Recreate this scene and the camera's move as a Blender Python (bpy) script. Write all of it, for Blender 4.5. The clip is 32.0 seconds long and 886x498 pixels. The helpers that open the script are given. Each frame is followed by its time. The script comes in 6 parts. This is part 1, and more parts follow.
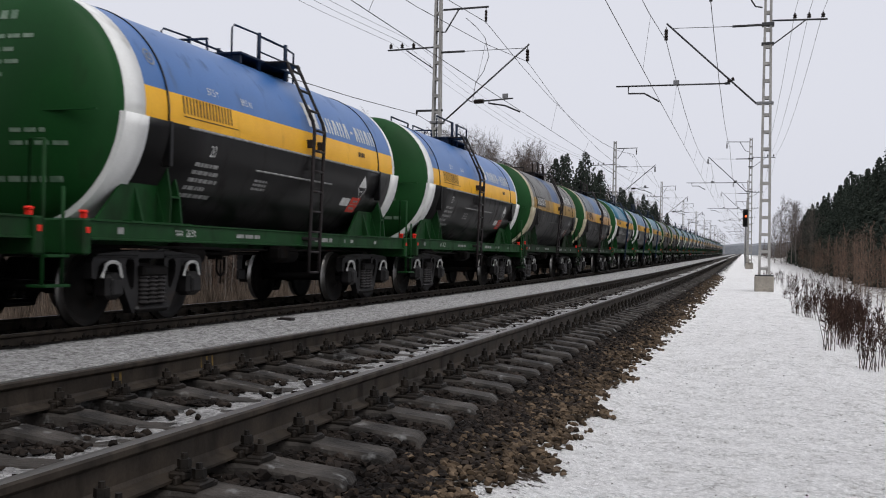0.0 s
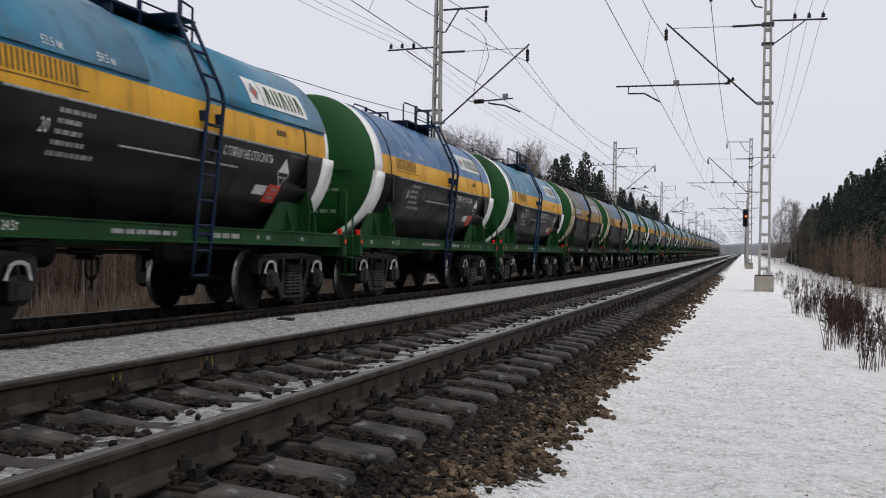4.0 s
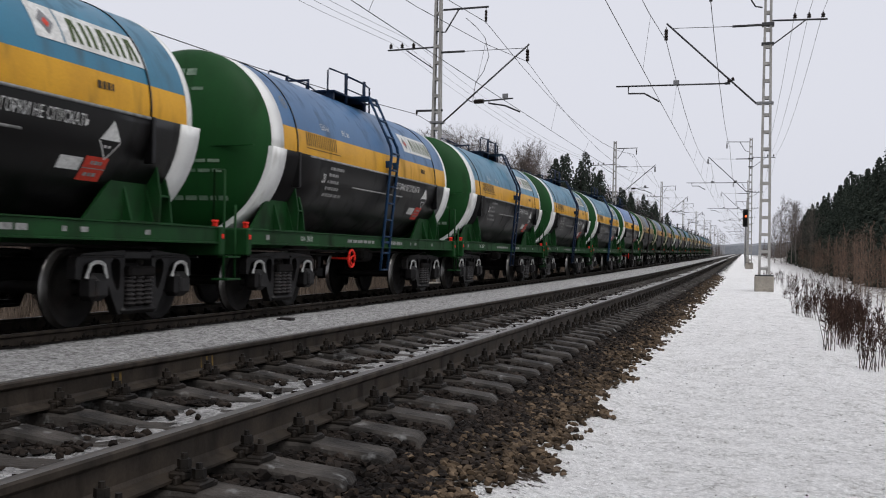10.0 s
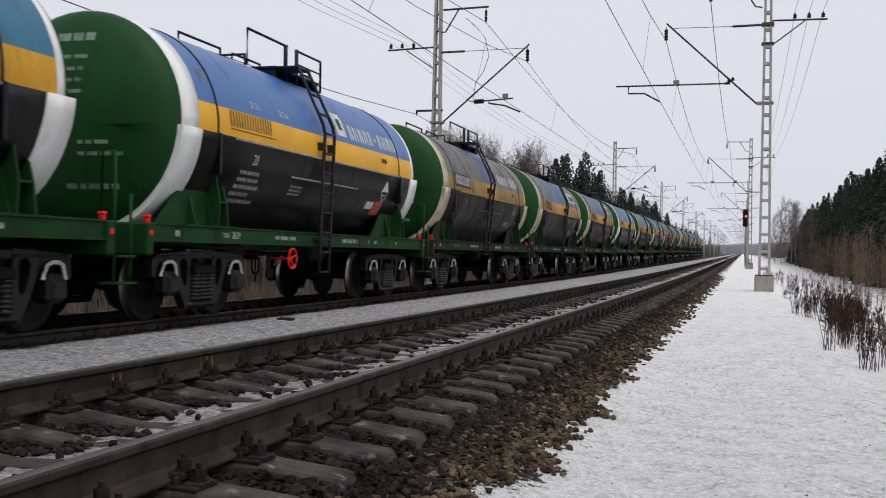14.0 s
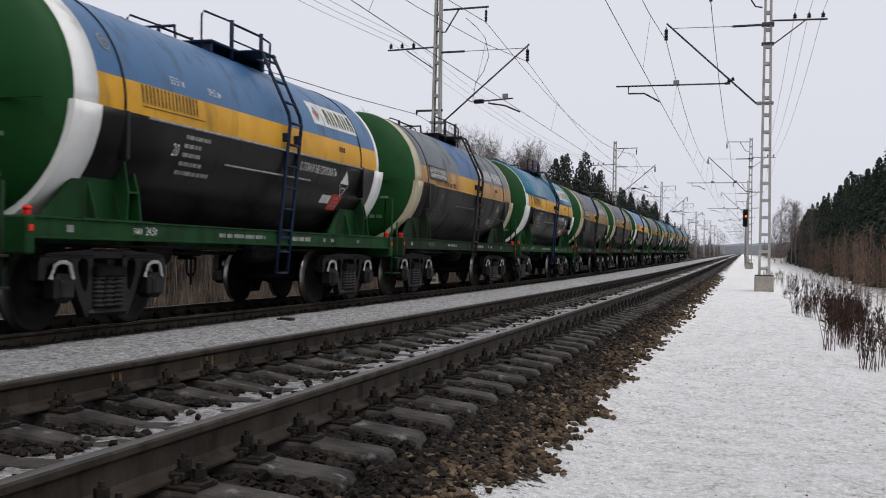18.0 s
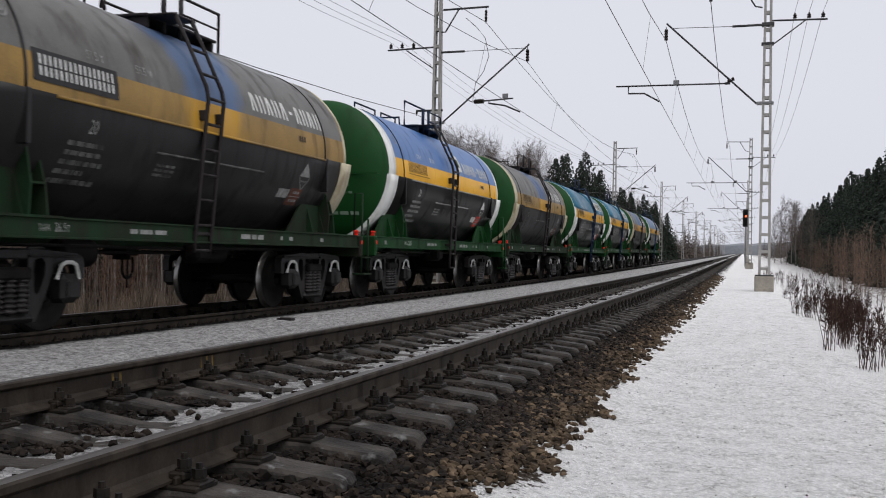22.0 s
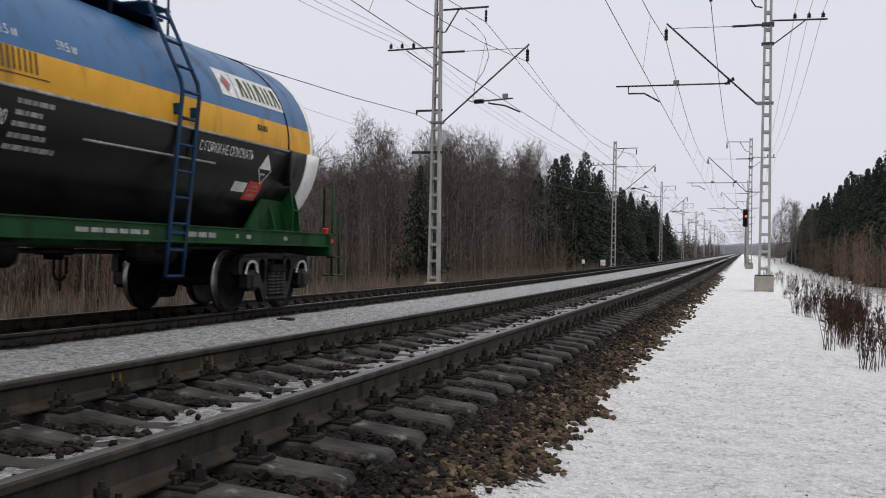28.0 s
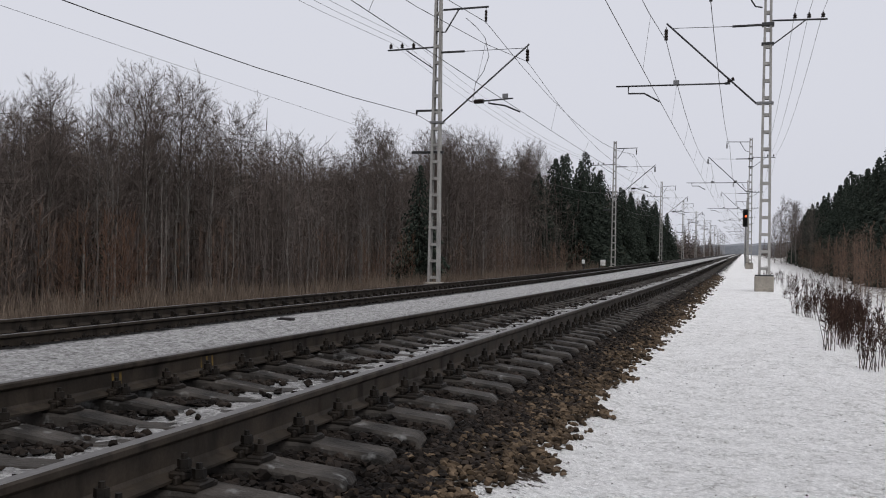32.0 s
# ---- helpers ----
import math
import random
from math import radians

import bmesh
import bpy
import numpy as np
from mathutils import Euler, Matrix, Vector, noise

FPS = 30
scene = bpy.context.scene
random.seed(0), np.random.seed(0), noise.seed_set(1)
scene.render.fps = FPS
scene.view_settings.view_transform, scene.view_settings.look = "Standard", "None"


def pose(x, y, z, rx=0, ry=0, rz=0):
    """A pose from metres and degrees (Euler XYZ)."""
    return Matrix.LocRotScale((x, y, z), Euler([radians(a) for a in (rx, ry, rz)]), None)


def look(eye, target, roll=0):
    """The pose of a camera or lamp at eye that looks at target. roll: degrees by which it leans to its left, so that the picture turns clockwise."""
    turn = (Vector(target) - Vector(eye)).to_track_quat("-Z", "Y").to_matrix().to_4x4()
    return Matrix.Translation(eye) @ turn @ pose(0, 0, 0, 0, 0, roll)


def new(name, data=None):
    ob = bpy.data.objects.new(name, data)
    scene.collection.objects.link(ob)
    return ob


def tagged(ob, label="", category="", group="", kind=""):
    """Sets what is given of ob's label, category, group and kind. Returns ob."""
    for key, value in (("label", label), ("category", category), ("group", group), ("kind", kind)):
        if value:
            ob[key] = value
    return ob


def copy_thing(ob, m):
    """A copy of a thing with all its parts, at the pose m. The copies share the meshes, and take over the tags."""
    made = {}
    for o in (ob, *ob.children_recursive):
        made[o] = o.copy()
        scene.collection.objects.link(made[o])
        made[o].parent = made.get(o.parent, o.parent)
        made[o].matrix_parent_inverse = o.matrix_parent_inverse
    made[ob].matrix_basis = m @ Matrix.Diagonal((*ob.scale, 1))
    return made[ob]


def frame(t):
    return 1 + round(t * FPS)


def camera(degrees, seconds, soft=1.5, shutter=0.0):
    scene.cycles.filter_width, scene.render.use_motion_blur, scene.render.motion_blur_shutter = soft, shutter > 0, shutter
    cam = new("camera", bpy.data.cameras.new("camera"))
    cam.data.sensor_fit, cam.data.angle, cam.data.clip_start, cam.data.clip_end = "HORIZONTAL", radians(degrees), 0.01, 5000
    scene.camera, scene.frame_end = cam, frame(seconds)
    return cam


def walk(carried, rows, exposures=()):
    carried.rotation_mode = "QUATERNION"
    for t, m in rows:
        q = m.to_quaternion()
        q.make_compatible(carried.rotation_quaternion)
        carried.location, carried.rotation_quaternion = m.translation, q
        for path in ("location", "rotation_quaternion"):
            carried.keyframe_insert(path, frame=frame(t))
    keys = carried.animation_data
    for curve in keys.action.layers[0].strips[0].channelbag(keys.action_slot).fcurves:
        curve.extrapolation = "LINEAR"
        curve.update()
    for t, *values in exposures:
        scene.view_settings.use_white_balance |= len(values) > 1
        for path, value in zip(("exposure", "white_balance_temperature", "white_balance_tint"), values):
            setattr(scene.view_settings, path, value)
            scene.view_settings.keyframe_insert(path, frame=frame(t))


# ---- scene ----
FOV, EYE = 46.98, (2.971, 0.0, 0.721)
cam = camera(FOV, 32.0, soft=1.05, shutter=0.12)
VIEW = look(EYE, (2.971 - math.sin(0.2869) * 10 * math.cos(0.0051), math.cos(0.2869) * 10 * math.cos(0.0051), 0.721 + 10 * math.sin(0.0051)), roll=1.003)
walk(cam, [(0, VIEW), (32.0, VIEW)], [(0, 0.085), (29.3, 0.075), (30.6, -0.02), (32.0, -0.02)])

# ---- light: an even overcast winter sky ----
world = bpy.data.worlds.new("overcast_sky")
scene.world = world
world.use_nodes = True
wn, wl = world.node_tree.nodes, world.node_tree.links
wn.clear()
sky = wn.new("ShaderNodeTexSky")
sky.sky_type, sky.sun_disc = "NISHITA", False
sky.sun_elevation, sky.sun_rotation, sky.dust_density, sky.air_density = radians(62), radians(130), 6.0, 1.0
hsv = wn.new("ShaderNodeHueSaturation")
hsv.inputs["Saturation"].default_value, hsv.inputs["Value"].default_value = 0.12, 0.09
cloud = wn.new("ShaderNodeMixRGB")
cloud.inputs[0].default_value, cloud.inputs[2].default_value = 0.86, (0.640, 0.652, 0.722, 1)
bg = wn.new("ShaderNodeBackground")
bg.inputs[1].default_value = 1.17
wo = wn.new("ShaderNodeOutputWorld")
wl.new(sky.outputs[0], hsv.inputs["Color"])
wl.new(hsv.outputs[0], cloud.inputs[1])
wl.new(cloud.outputs[0], bg.inputs[0])
wl.new(bg.outputs[0], wo.inputs[0])
sun = new("sun", bpy.data.lights.new("sun", "SUN"))
sun.data.energy, sun.data.angle, sun.data.color = 1.3, radians(50), (1.0, 0.98, 0.95)
sun.matrix_world = look((18, -6, 40), (0, 10, 0))


# ---- materials ----
def rgba(c):
    return (c[0], c[1], c[2], 1.0)


def surf(name, c1, c2=None, scale=2.0, rough=0.6, metal=0.0, bump=0.0, fine=30.0, grime=None, amount=0.5, streak=1.0, spec=0.14, island=0.0, vary=1.0, specks=3.2):
    """A worn surface: two tones at a coarse scale, fine grain, bump, and grime in streaks."""
    m = bpy.data.materials.new(name)
    m.use_nodes = True
    n, l = m.node_tree.nodes, m.node_tree.links
    b = n["Principled BSDF"]
    b.inputs["Roughness"].default_value, b.inputs["Metallic"].default_value = rough, metal
    b.inputs["Specular IOR Level"].default_value = spec
    tc, info = n.new("ShaderNodeTexCoord"), n.new("ShaderNodeObjectInfo")
    off = n.new("ShaderNodeVectorMath")
    off.operation = "SCALE"
    off.inputs[0].default_value = (37.0, 53.0, 19.0)
    l.new(info.outputs["Random"], off.inputs["Scale"])
    add = n.new("ShaderNodeVectorMath")
    l.new(tc.outputs["Object"], add.inputs[0])
    l.new(off.outputs[0], add.inputs[1])
    n1 = n.new("ShaderNodeTexNoise")
    n1.inputs["Scale"].default_value, n1.inputs["Detail"].default_value = scale, 5
    l.new(add.outputs[0], n1.inputs["Vector"])
    r1 = n.new("ShaderNodeValToRGB")
    r1.color_ramp.elements[0].position, r1.color_ramp.elements[1].position = 0.36, 0.64
    r1.color_ramp.elements[0].color, r1.color_ramp.elements[1].color = rgba(c1), rgba(c2 or [v * 0.78 for v in c1])
    l.new(n1.outputs["Fac"], r1.inputs["Fac"])
    n2 = n.new("ShaderNodeTexNoise")
    n2.inputs["Scale"].default_value, n2.inputs["Detail"].default_value = fine, 4
    l.new(add.outputs[0], n2.inputs["Vector"])
    mr = n.new("ShaderNodeMapRange")
    mr.inputs["From Min"].default_value, mr.inputs["From Max"].default_value = 0.3, 0.7
    mr.inputs["To Min"].default_value, mr.inputs["To Max"].default_value = 1 - 0.18 * vary, 1 + 0.15 * vary
    l.new(n2.outputs["Fac"], mr.inputs["Value"])
    mul = n.new("ShaderNodeVectorMath")
    mul.operation = "SCALE"
    l.new(r1.outputs["Color"], mul.inputs[0])
    l.new(mr.outputs[0], mul.inputs["Scale"])
    colour = mul.outputs[0]
    if island:
        geo = n.new("ShaderNodeNewGeometry")
        mi = n.new("ShaderNodeMapRange")
        mi.inputs["To Min"].default_value, mi.inputs["To Max"].default_value = 1 - island, 1 + island
        l.new(geo.outputs["Random Per Island"], mi.inputs["Value"])
        sc = n.new("ShaderNodeVectorMath")
        sc.operation = "SCALE"
        l.new(colour, sc.inputs[0])
        l.new(mi.outputs[0], sc.inputs["Scale"])
        colour = sc.outputs[0]
    if grime:
        mp = n.new("ShaderNodeMapping")
        mp.inputs["Scale"].default_value = (1.0, 1.0, streak)
        l.new(add.outputs[0], mp.inputs["Vector"])
        n3 = n.new("ShaderNodeTexNoise")
        n3.inputs["Scale"].default_value, n3.inputs["Detail"].default_value = specks, 7
        l.new(mp.outputs[0], n3.inputs["Vector"])
        r3 = n.new("ShaderNodeMapRange")
        r3.inputs["From Min"].default_value, r3.inputs["From Max"].default_value = 0.72 - 0.4 * amount, 0.95 - 0.3 * amount
        l.new(n3.outputs["Fac"], r3.inputs["Value"])
        mx = n.new("ShaderNodeMixRGB")
        mx.inputs[2].default_value = rgba(grime)
        l.new(r3.outputs[0], mx.inputs[0])
        l.new(colour, mx.inputs[1])
        colour = mx.outputs[0]
        rr = n.new("ShaderNodeMapRange")
        rr.inputs["To Min"].default_value, rr.inputs["To Max"].default_value = rough, min(1.0, rough + 0.35)
        l.new(r3.outputs[0], rr.inputs["Value"])
        l.new(rr.outputs[0], b.inputs["Roughness"])
    l.new(colour, b.inputs["Base Color"])
    if bump:
        bn = n.new("ShaderNodeBump")
        bn.inputs["Strength"].default_value, bn.inputs["Distance"].default_value = 0.6, bump
        l.new(n2.outputs["Fac"], bn.inputs["Height"])
        l.new(bn.outputs[0], b.inputs["Normal"])
    return m


def worn_shell(name, paint, bare, width, dirt):
    """Old tank paint: the bright coat is left round the middle of the tank, the rest is bare and grimy."""
    m = surf(name, bare, [v * 0.75 for v in bare], 1.3, 0.45, 0.0, 0.0008, 60, dirt, 0.52, 0.25, spec=0.25)
    n, l = m.node_tree.nodes, m.node_tree.links
    b = n["Principled BSDF"]
    old = b.inputs["Base Color"].links[0].from_socket
    tc = n.new("ShaderNodeTexCoord")
    sep = n.new("ShaderNodeSeparateXYZ")
    l.new(tc.outputs["Object"], sep.inputs[0])
    nz = n.new("ShaderNodeTexNoise")
    nz.inputs["Scale"].default_value, nz.inputs["Detail"].default_value = 1.1, 6
    l.new(tc.outputs["Object"], nz.inputs["Vector"])
    ab = n.new("ShaderNodeMath")
    ab.operation = "SUBTRACT"
    ab.inputs[1].default_value = 0.1
    l.new(sep.outputs["Y"], ab.inputs[0])
    ab2 = n.new("ShaderNodeMath")
    ab2.operation = "ABSOLUTE"
    l.new(ab.outputs[0], ab2.inputs[0])
    ma = n.new("ShaderNodeMath")
    ma.operation = "MULTIPLY_ADD"
    ma.inputs[1].default_value = -1.6
    l.new(nz.outputs["Fac"], ma.inputs[0])
    l.new(ab2.outputs[0], ma.inputs[2])
    mr = n.new("ShaderNodeMapRange")
    mr.inputs["From Min"].default_value, mr.inputs["From Max"].default_value = width - 1.25, width - 0.95
    mr.inputs["To Min"].default_value, mr.inputs["To Max"].default_value = 0.9, 0.03
    l.new(ma.outputs[0], mr.inputs["Value"])
    mx = n.new("ShaderNodeMixRGB")
    mx.inputs[2].default_value = rgba(paint)
    l.new(mr.outputs[0], mx.inputs[0])
    l.new(old, mx.inputs[1])
    l.new(mx.outputs[0], b.inputs["Base Color"])
    return m


SOOT, RUST = (0.035, 0.03, 0.028), (0.09, 0.045, 0.022)
M = {
    "royal": surf("royal_blue_paint", (0.034, 0.112, 0.30), (0.040, 0.125, 0.33), 1.5, 0.36, 0, 0, 40, (0.075, 0.10, 0.15), 0.36, 0.3, spec=0.35, vary=0.3),
    "teal": surf("teal_blue_paint", (0.022, 0.145, 0.232), (0.019, 0.118, 0.197), 1.5, 0.38, 0, 0, 40, (0.06, 0.09, 0.11), 0.5, 0.3, spec=0.35, vary=0.3),
    "mid": surf("mid_blue_paint", (0.028, 0.104, 0.228), (0.026, 0.09, 0.198), 1.5, 0.38, 0, 0, 40, (0.065, 0.085, 0.115), 0.5, 0.3, spec=0.35, vary=0.3),
    "old": worn_shell("weathered_blue_grey_shell", (0.05, 0.112, 0.235), (0.118, 0.132, 0.142), 1.5, (0.045, 0.043, 0.042)),
    "old2": worn_shell("weathered_brown_grey_shell", (0.055, 0.10, 0.20), (0.125, 0.12, 0.108), 1.2, (0.055, 0.047, 0.038)),
    "ochre2": worn_shell("grimy_yellow_band", (0.48, 0.26, 0.03), (0.28, 0.17, 0.045), 1.2, (0.10, 0.07, 0.04)),
    "yellow": surf("yellow_band_paint", (0.76, 0.40, 0.025), (0.68, 0.345, 0.02), 1.5, 0.36, 0, 0, 40, (0.28, 0.16, 0.03), 0.26, 0.3, vary=0.3),
    "yellow2": surf("dusty_yellow_band_paint", (0.60, 0.31, 0.022), (0.50, 0.255, 0.02), 1.5, 0.4, 0, 0, 40, (0.19, 0.115, 0.03), 0.45, 0.3, vary=0.4),
    "ochre": worn_shell("faded_ochre_band", (0.50, 0.27, 0.035), (0.40, 0.225, 0.085), 1.5, (0.14, 0.085, 0.045)),
    "black": surf("black_lower_paint", (0.0025, 0.0023, 0.0026), (0.0042, 0.0038, 0.004), 1.2, 0.34, 0, 0, 30, (0.011, 0.0095, 0.009), 0.45, 0.35, spec=0.22, vary=0.3),
    "soot": worn_shell("sooty_lower_shell", (0.0055, 0.0052, 0.0056), (0.0155, 0.0142, 0.0144), 1.3, (0.010, 0.0088, 0.0086)),
    "green": surf("green_end_paint", (0.0082, 0.056, 0.0125), (0.0064, 0.044, 0.0098), 1.0, 0.5, 0, 0, 40, (0.010, 0.032, 0.010), 0.4, 0.4, spec=0.15, vary=0.3),
    "frame": surf("green_frame_paint", (0.009, 0.050, 0.013), (0.007, 0.034, 0.0095), 2.0, 0.5, 0, 0.0005, 60, (0.014, 0.02, 0.012), 0.5, 0.5, spec=0.1, vary=0.3),
    "oldframe": surf("grimy_green_frame_paint", (0.011, 0.032, 0.014), (0.015, 0.023, 0.0125), 2.0, 0.7, 0, 0.0008, 60, (0.022, 0.018, 0.016), 0.6, 0.5, spec=0.1),
    "white": surf("white_ring_paint", (0.76, 0.76, 0.74), (0.66, 0.66, 0.64), 2.0, 0.5, 0, 0, 50, (0.30, 0.285, 0.25), 0.36, 0.4, vary=0.3),
    "cream": surf("stained_cream_ring_paint", (0.52, 0.47, 0.34), (0.42, 0.37, 0.26), 1.6, 0.6, 0, 0.0006, 50, (0.16, 0.11, 0.06), 0.5, 0.5),
    "stencil": surf("white_stencil_paint", (0.62, 0.62, 0.6), (0.5, 0.5, 0.48), 6, 0.6),
    "faded": surf("faded_white_stencil_paint", (0.20, 0.26, 0.20), (0.08, 0.14, 0.09), 5, 0.6),
    "dim": surf("thin_grey_stencil_paint", (0.30, 0.30, 0.29), (0.17, 0.17, 0.165), 9, 0.6),
    "ghost": surf("almost_worn_away_stencil_paint", (0.13, 0.13, 0.125), (0.05, 0.05, 0.048), 7, 0.7),
    "worn_red": surf("faded_red_placard", (0.15, 0.055, 0.035), (0.08, 0.035, 0.025), 7, 0.6),
    "rustrun": surf("brown_rust_stain", (0.14, 0.065, 0.03), (0.09, 0.04, 0.02), 12, 0.85, 0, 0, 60, (0.22, 0.12, 0.05), 0.4),
    "olive": surf("olive_green_lettering", (0.06, 0.085, 0.03), (0.045, 0.065, 0.025), 6, 0.6),
    "railmark": surf("faded_yellow_rail_mark", (0.17, 0.11, 0.03), (0.07, 0.05, 0.025), 14, 0.8),
    "darkmark": surf("dark_stencil_paint", (0.05, 0.035, 0.02), (0.07, 0.05, 0.03), 6, 0.6),
    "redmark": surf("red_placard", (0.55, 0.05, 0.03), (0.48, 0.05, 0.03), 6, 0.5),
    "lamp": surf("signal_red_bracket_paint", (0.72, 0.028, 0.016), (0.6, 0.024, 0.014), 6, 0.5),
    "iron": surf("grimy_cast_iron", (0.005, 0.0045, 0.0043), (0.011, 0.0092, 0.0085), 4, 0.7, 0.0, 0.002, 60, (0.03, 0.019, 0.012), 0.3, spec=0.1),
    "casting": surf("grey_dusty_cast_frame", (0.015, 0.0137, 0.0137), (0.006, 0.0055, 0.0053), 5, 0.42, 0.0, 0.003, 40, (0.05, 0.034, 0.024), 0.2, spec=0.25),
    "spring": surf("worn_coil_spring_steel", (0.030, 0.0265, 0.0255), (0.013, 0.011, 0.0105), 9, 0.4, 0.2, 0.001, 60, (0.02, 0.013, 0.01), 0.3, spec=0.3),
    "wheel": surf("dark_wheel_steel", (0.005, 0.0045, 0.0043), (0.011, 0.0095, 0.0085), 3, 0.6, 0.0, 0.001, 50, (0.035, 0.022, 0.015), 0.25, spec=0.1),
    "tread": surf("bright_tread_steel", (0.30, 0.29, 0.28), (0.22, 0.21, 0.2), 3, 0.35, 0.9),
    "navy": surf("navy_ladder_paint", (0.008, 0.018, 0.044), (0.006, 0.014, 0.032), 5, 0.45, 0, 0, 50, SOOT, 0.4),
    "blueladder": surf("blue_ladder_paint", (0.010, 0.034, 0.080), (0.008, 0.026, 0.060), 5, 0.45, 0, 0, 50, SOOT, 0.35),
    "blackladder": surf("black_ladder_paint", (0.016, 0.014, 0.014), (0.025, 0.02, 0.02), 5, 0.5),
    "railside": surf("rusty_brown_rail_steel", (0.042, 0.033, 0.025), (0.021, 0.017, 0.0135), 4.5, 0.6, 0.0, 0.001, 70, (0.010, 0.0085, 0.0078), 0.5, 0.25, spec=0.12, specks=7.0),
    "railtop": surf("worn_rail_head_steel", (0.10, 0.092, 0.086), (0.068, 0.062, 0.058), 1.0, 0.38, 0.5, 0.0, 60),
    "sleeper": surf("dirty_concrete_sleeper", (0.060, 0.053, 0.047), (0.015, 0.0135, 0.012), 5.0, 0.7, 0, 0.016, 40, (0.28, 0.28, 0.275), 0.31, specks=11.0, spec=0.1),
    "fasten": surf("oily_brown_fastening_steel", (0.008, 0.0066, 0.0054), (0.021, 0.0163, 0.0125), 8, 0.6, 0.0, 0.002, 90, spec=0.15),
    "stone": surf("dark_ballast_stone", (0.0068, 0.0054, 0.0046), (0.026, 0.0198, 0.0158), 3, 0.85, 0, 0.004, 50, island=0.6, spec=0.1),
    "gravel": surf("brown_gravel_stone", (0.031, 0.0225, 0.0155), (0.100, 0.071, 0.046), 6, 0.9, 0, 0.004, 50, island=0.7, spec=0.1),
    "polecon": surf("grey_concrete_pole", (0.36, 0.35, 0.33), (0.28, 0.27, 0.255), 1.6, 0.85, 0, 0.004, 30, (0.17, 0.16, 0.15), 0.4, 0.4),
    "footing": surf("weathered_concrete_footing", (0.33, 0.30, 0.255), (0.24, 0.22, 0.19), 2.5, 0.9, 0, 0.006, 30, (0.12, 0.105, 0.09), 0.4),
    "steel": surf("dark_galvanised_steel", (0.07, 0.07, 0.072), (0.05, 0.05, 0.052), 3, 0.55, 0.5),
    "galv": surf("grey_galvanised_steel", (0.22, 0.22, 0.225), (0.16, 0.16, 0.165), 3, 0.5, 0.5),
    "insul": surf("dark_brown_insulator", (0.016, 0.011, 0.01), (0.022, 0.016, 0.014), 5, 0.25),
    "wire": surf("dark_copper_wire", (0.045, 0.04, 0.038), (0.06, 0.052, 0.048), 5, 0.5, 0.6),
    "bark": surf("grey_brown_bark", (0.075, 0.063, 0.054), (0.048, 0.04, 0.034), 3, 0.95, 0, 0.006, 20),
    "twig": surf("bare_twig", (0.130, 0.107, 0.095), (0.088, 0.072, 0.064), 1.5, 0.95, 0, 0, 10, island=0.3, spec=0.1),
    "birch": surf("pale_birch_bark", (0.19, 0.175, 0.16), (0.115, 0.103, 0.092), 4, 0.9, 0, 0.003, 20, (0.04, 0.035, 0.03), 0.4, 3.0),
    "needle": surf("dark_spruce_needles", (0.024, 0.031, 0.025), (0.036, 0.044, 0.034), 1.2, 0.95, 0, 0, 10, island=0.4, spec=0.1),
    "weed": surf("dry_dark_weed_stalk", (0.032, 0.019, 0.015), (0.05, 0.03, 0.022), 3, 0.95, 0, 0, 10, island=0.4, spec=0.1),
    "grass": surf("dead_straw_grass", (0.165, 0.128, 0.098), (0.11, 0.084, 0.065), 2, 0.95, 0, 0, 10, island=0.4),
    "redtwig": surf("reddish_shrub_twig", (0.15, 0.102, 0.077), (0.105, 0.073, 0.056), 2, 0.95, 0, 0, 10, island=0.3, spec=0.1),
    "rusttwig": surf("rust_red_shrub_twig", (0.13, 0.075, 0.05), (0.095, 0.056, 0.04), 2, 0.95, 0, 0, 10, island=0.3, spec=0.1),
    # far woodland with the haze of distance put into its bluish-grey colour
    "ridge": surf("haze_grey_distant_woodland", (0.22, 0.23, 0.25), (0.16, 0.17, 0.185), 0.05, 0.95, 0, 0, 0.4),
    "signwhite": surf("white_sign_enamel", (0.72, 0.72, 0.7), (0.62, 0.62, 0.6), 4, 0.5),
    "tie": surf("black_signal_housing", (0.012, 0.012, 0.012), (0.02, 0.02, 0.02), 4, 0.6),
}
glow = bpy.data.materials.new("lit_red_signal_lens")
glow.use_nodes = True
glow.node_tree.nodes["Principled BSDF"].inputs["Base Color"].default_value = (0.8, 0.06, 0.02, 1)
glow.node_tree.nodes["Principled BSDF"].inputs["Emission Color"].default_value = (1.0, 0.13, 0.04, 1)
glow.node_tree.nodes["Principled BSDF"].inputs["Emission Strength"].default_value = 2.5
M["glow"] = glow


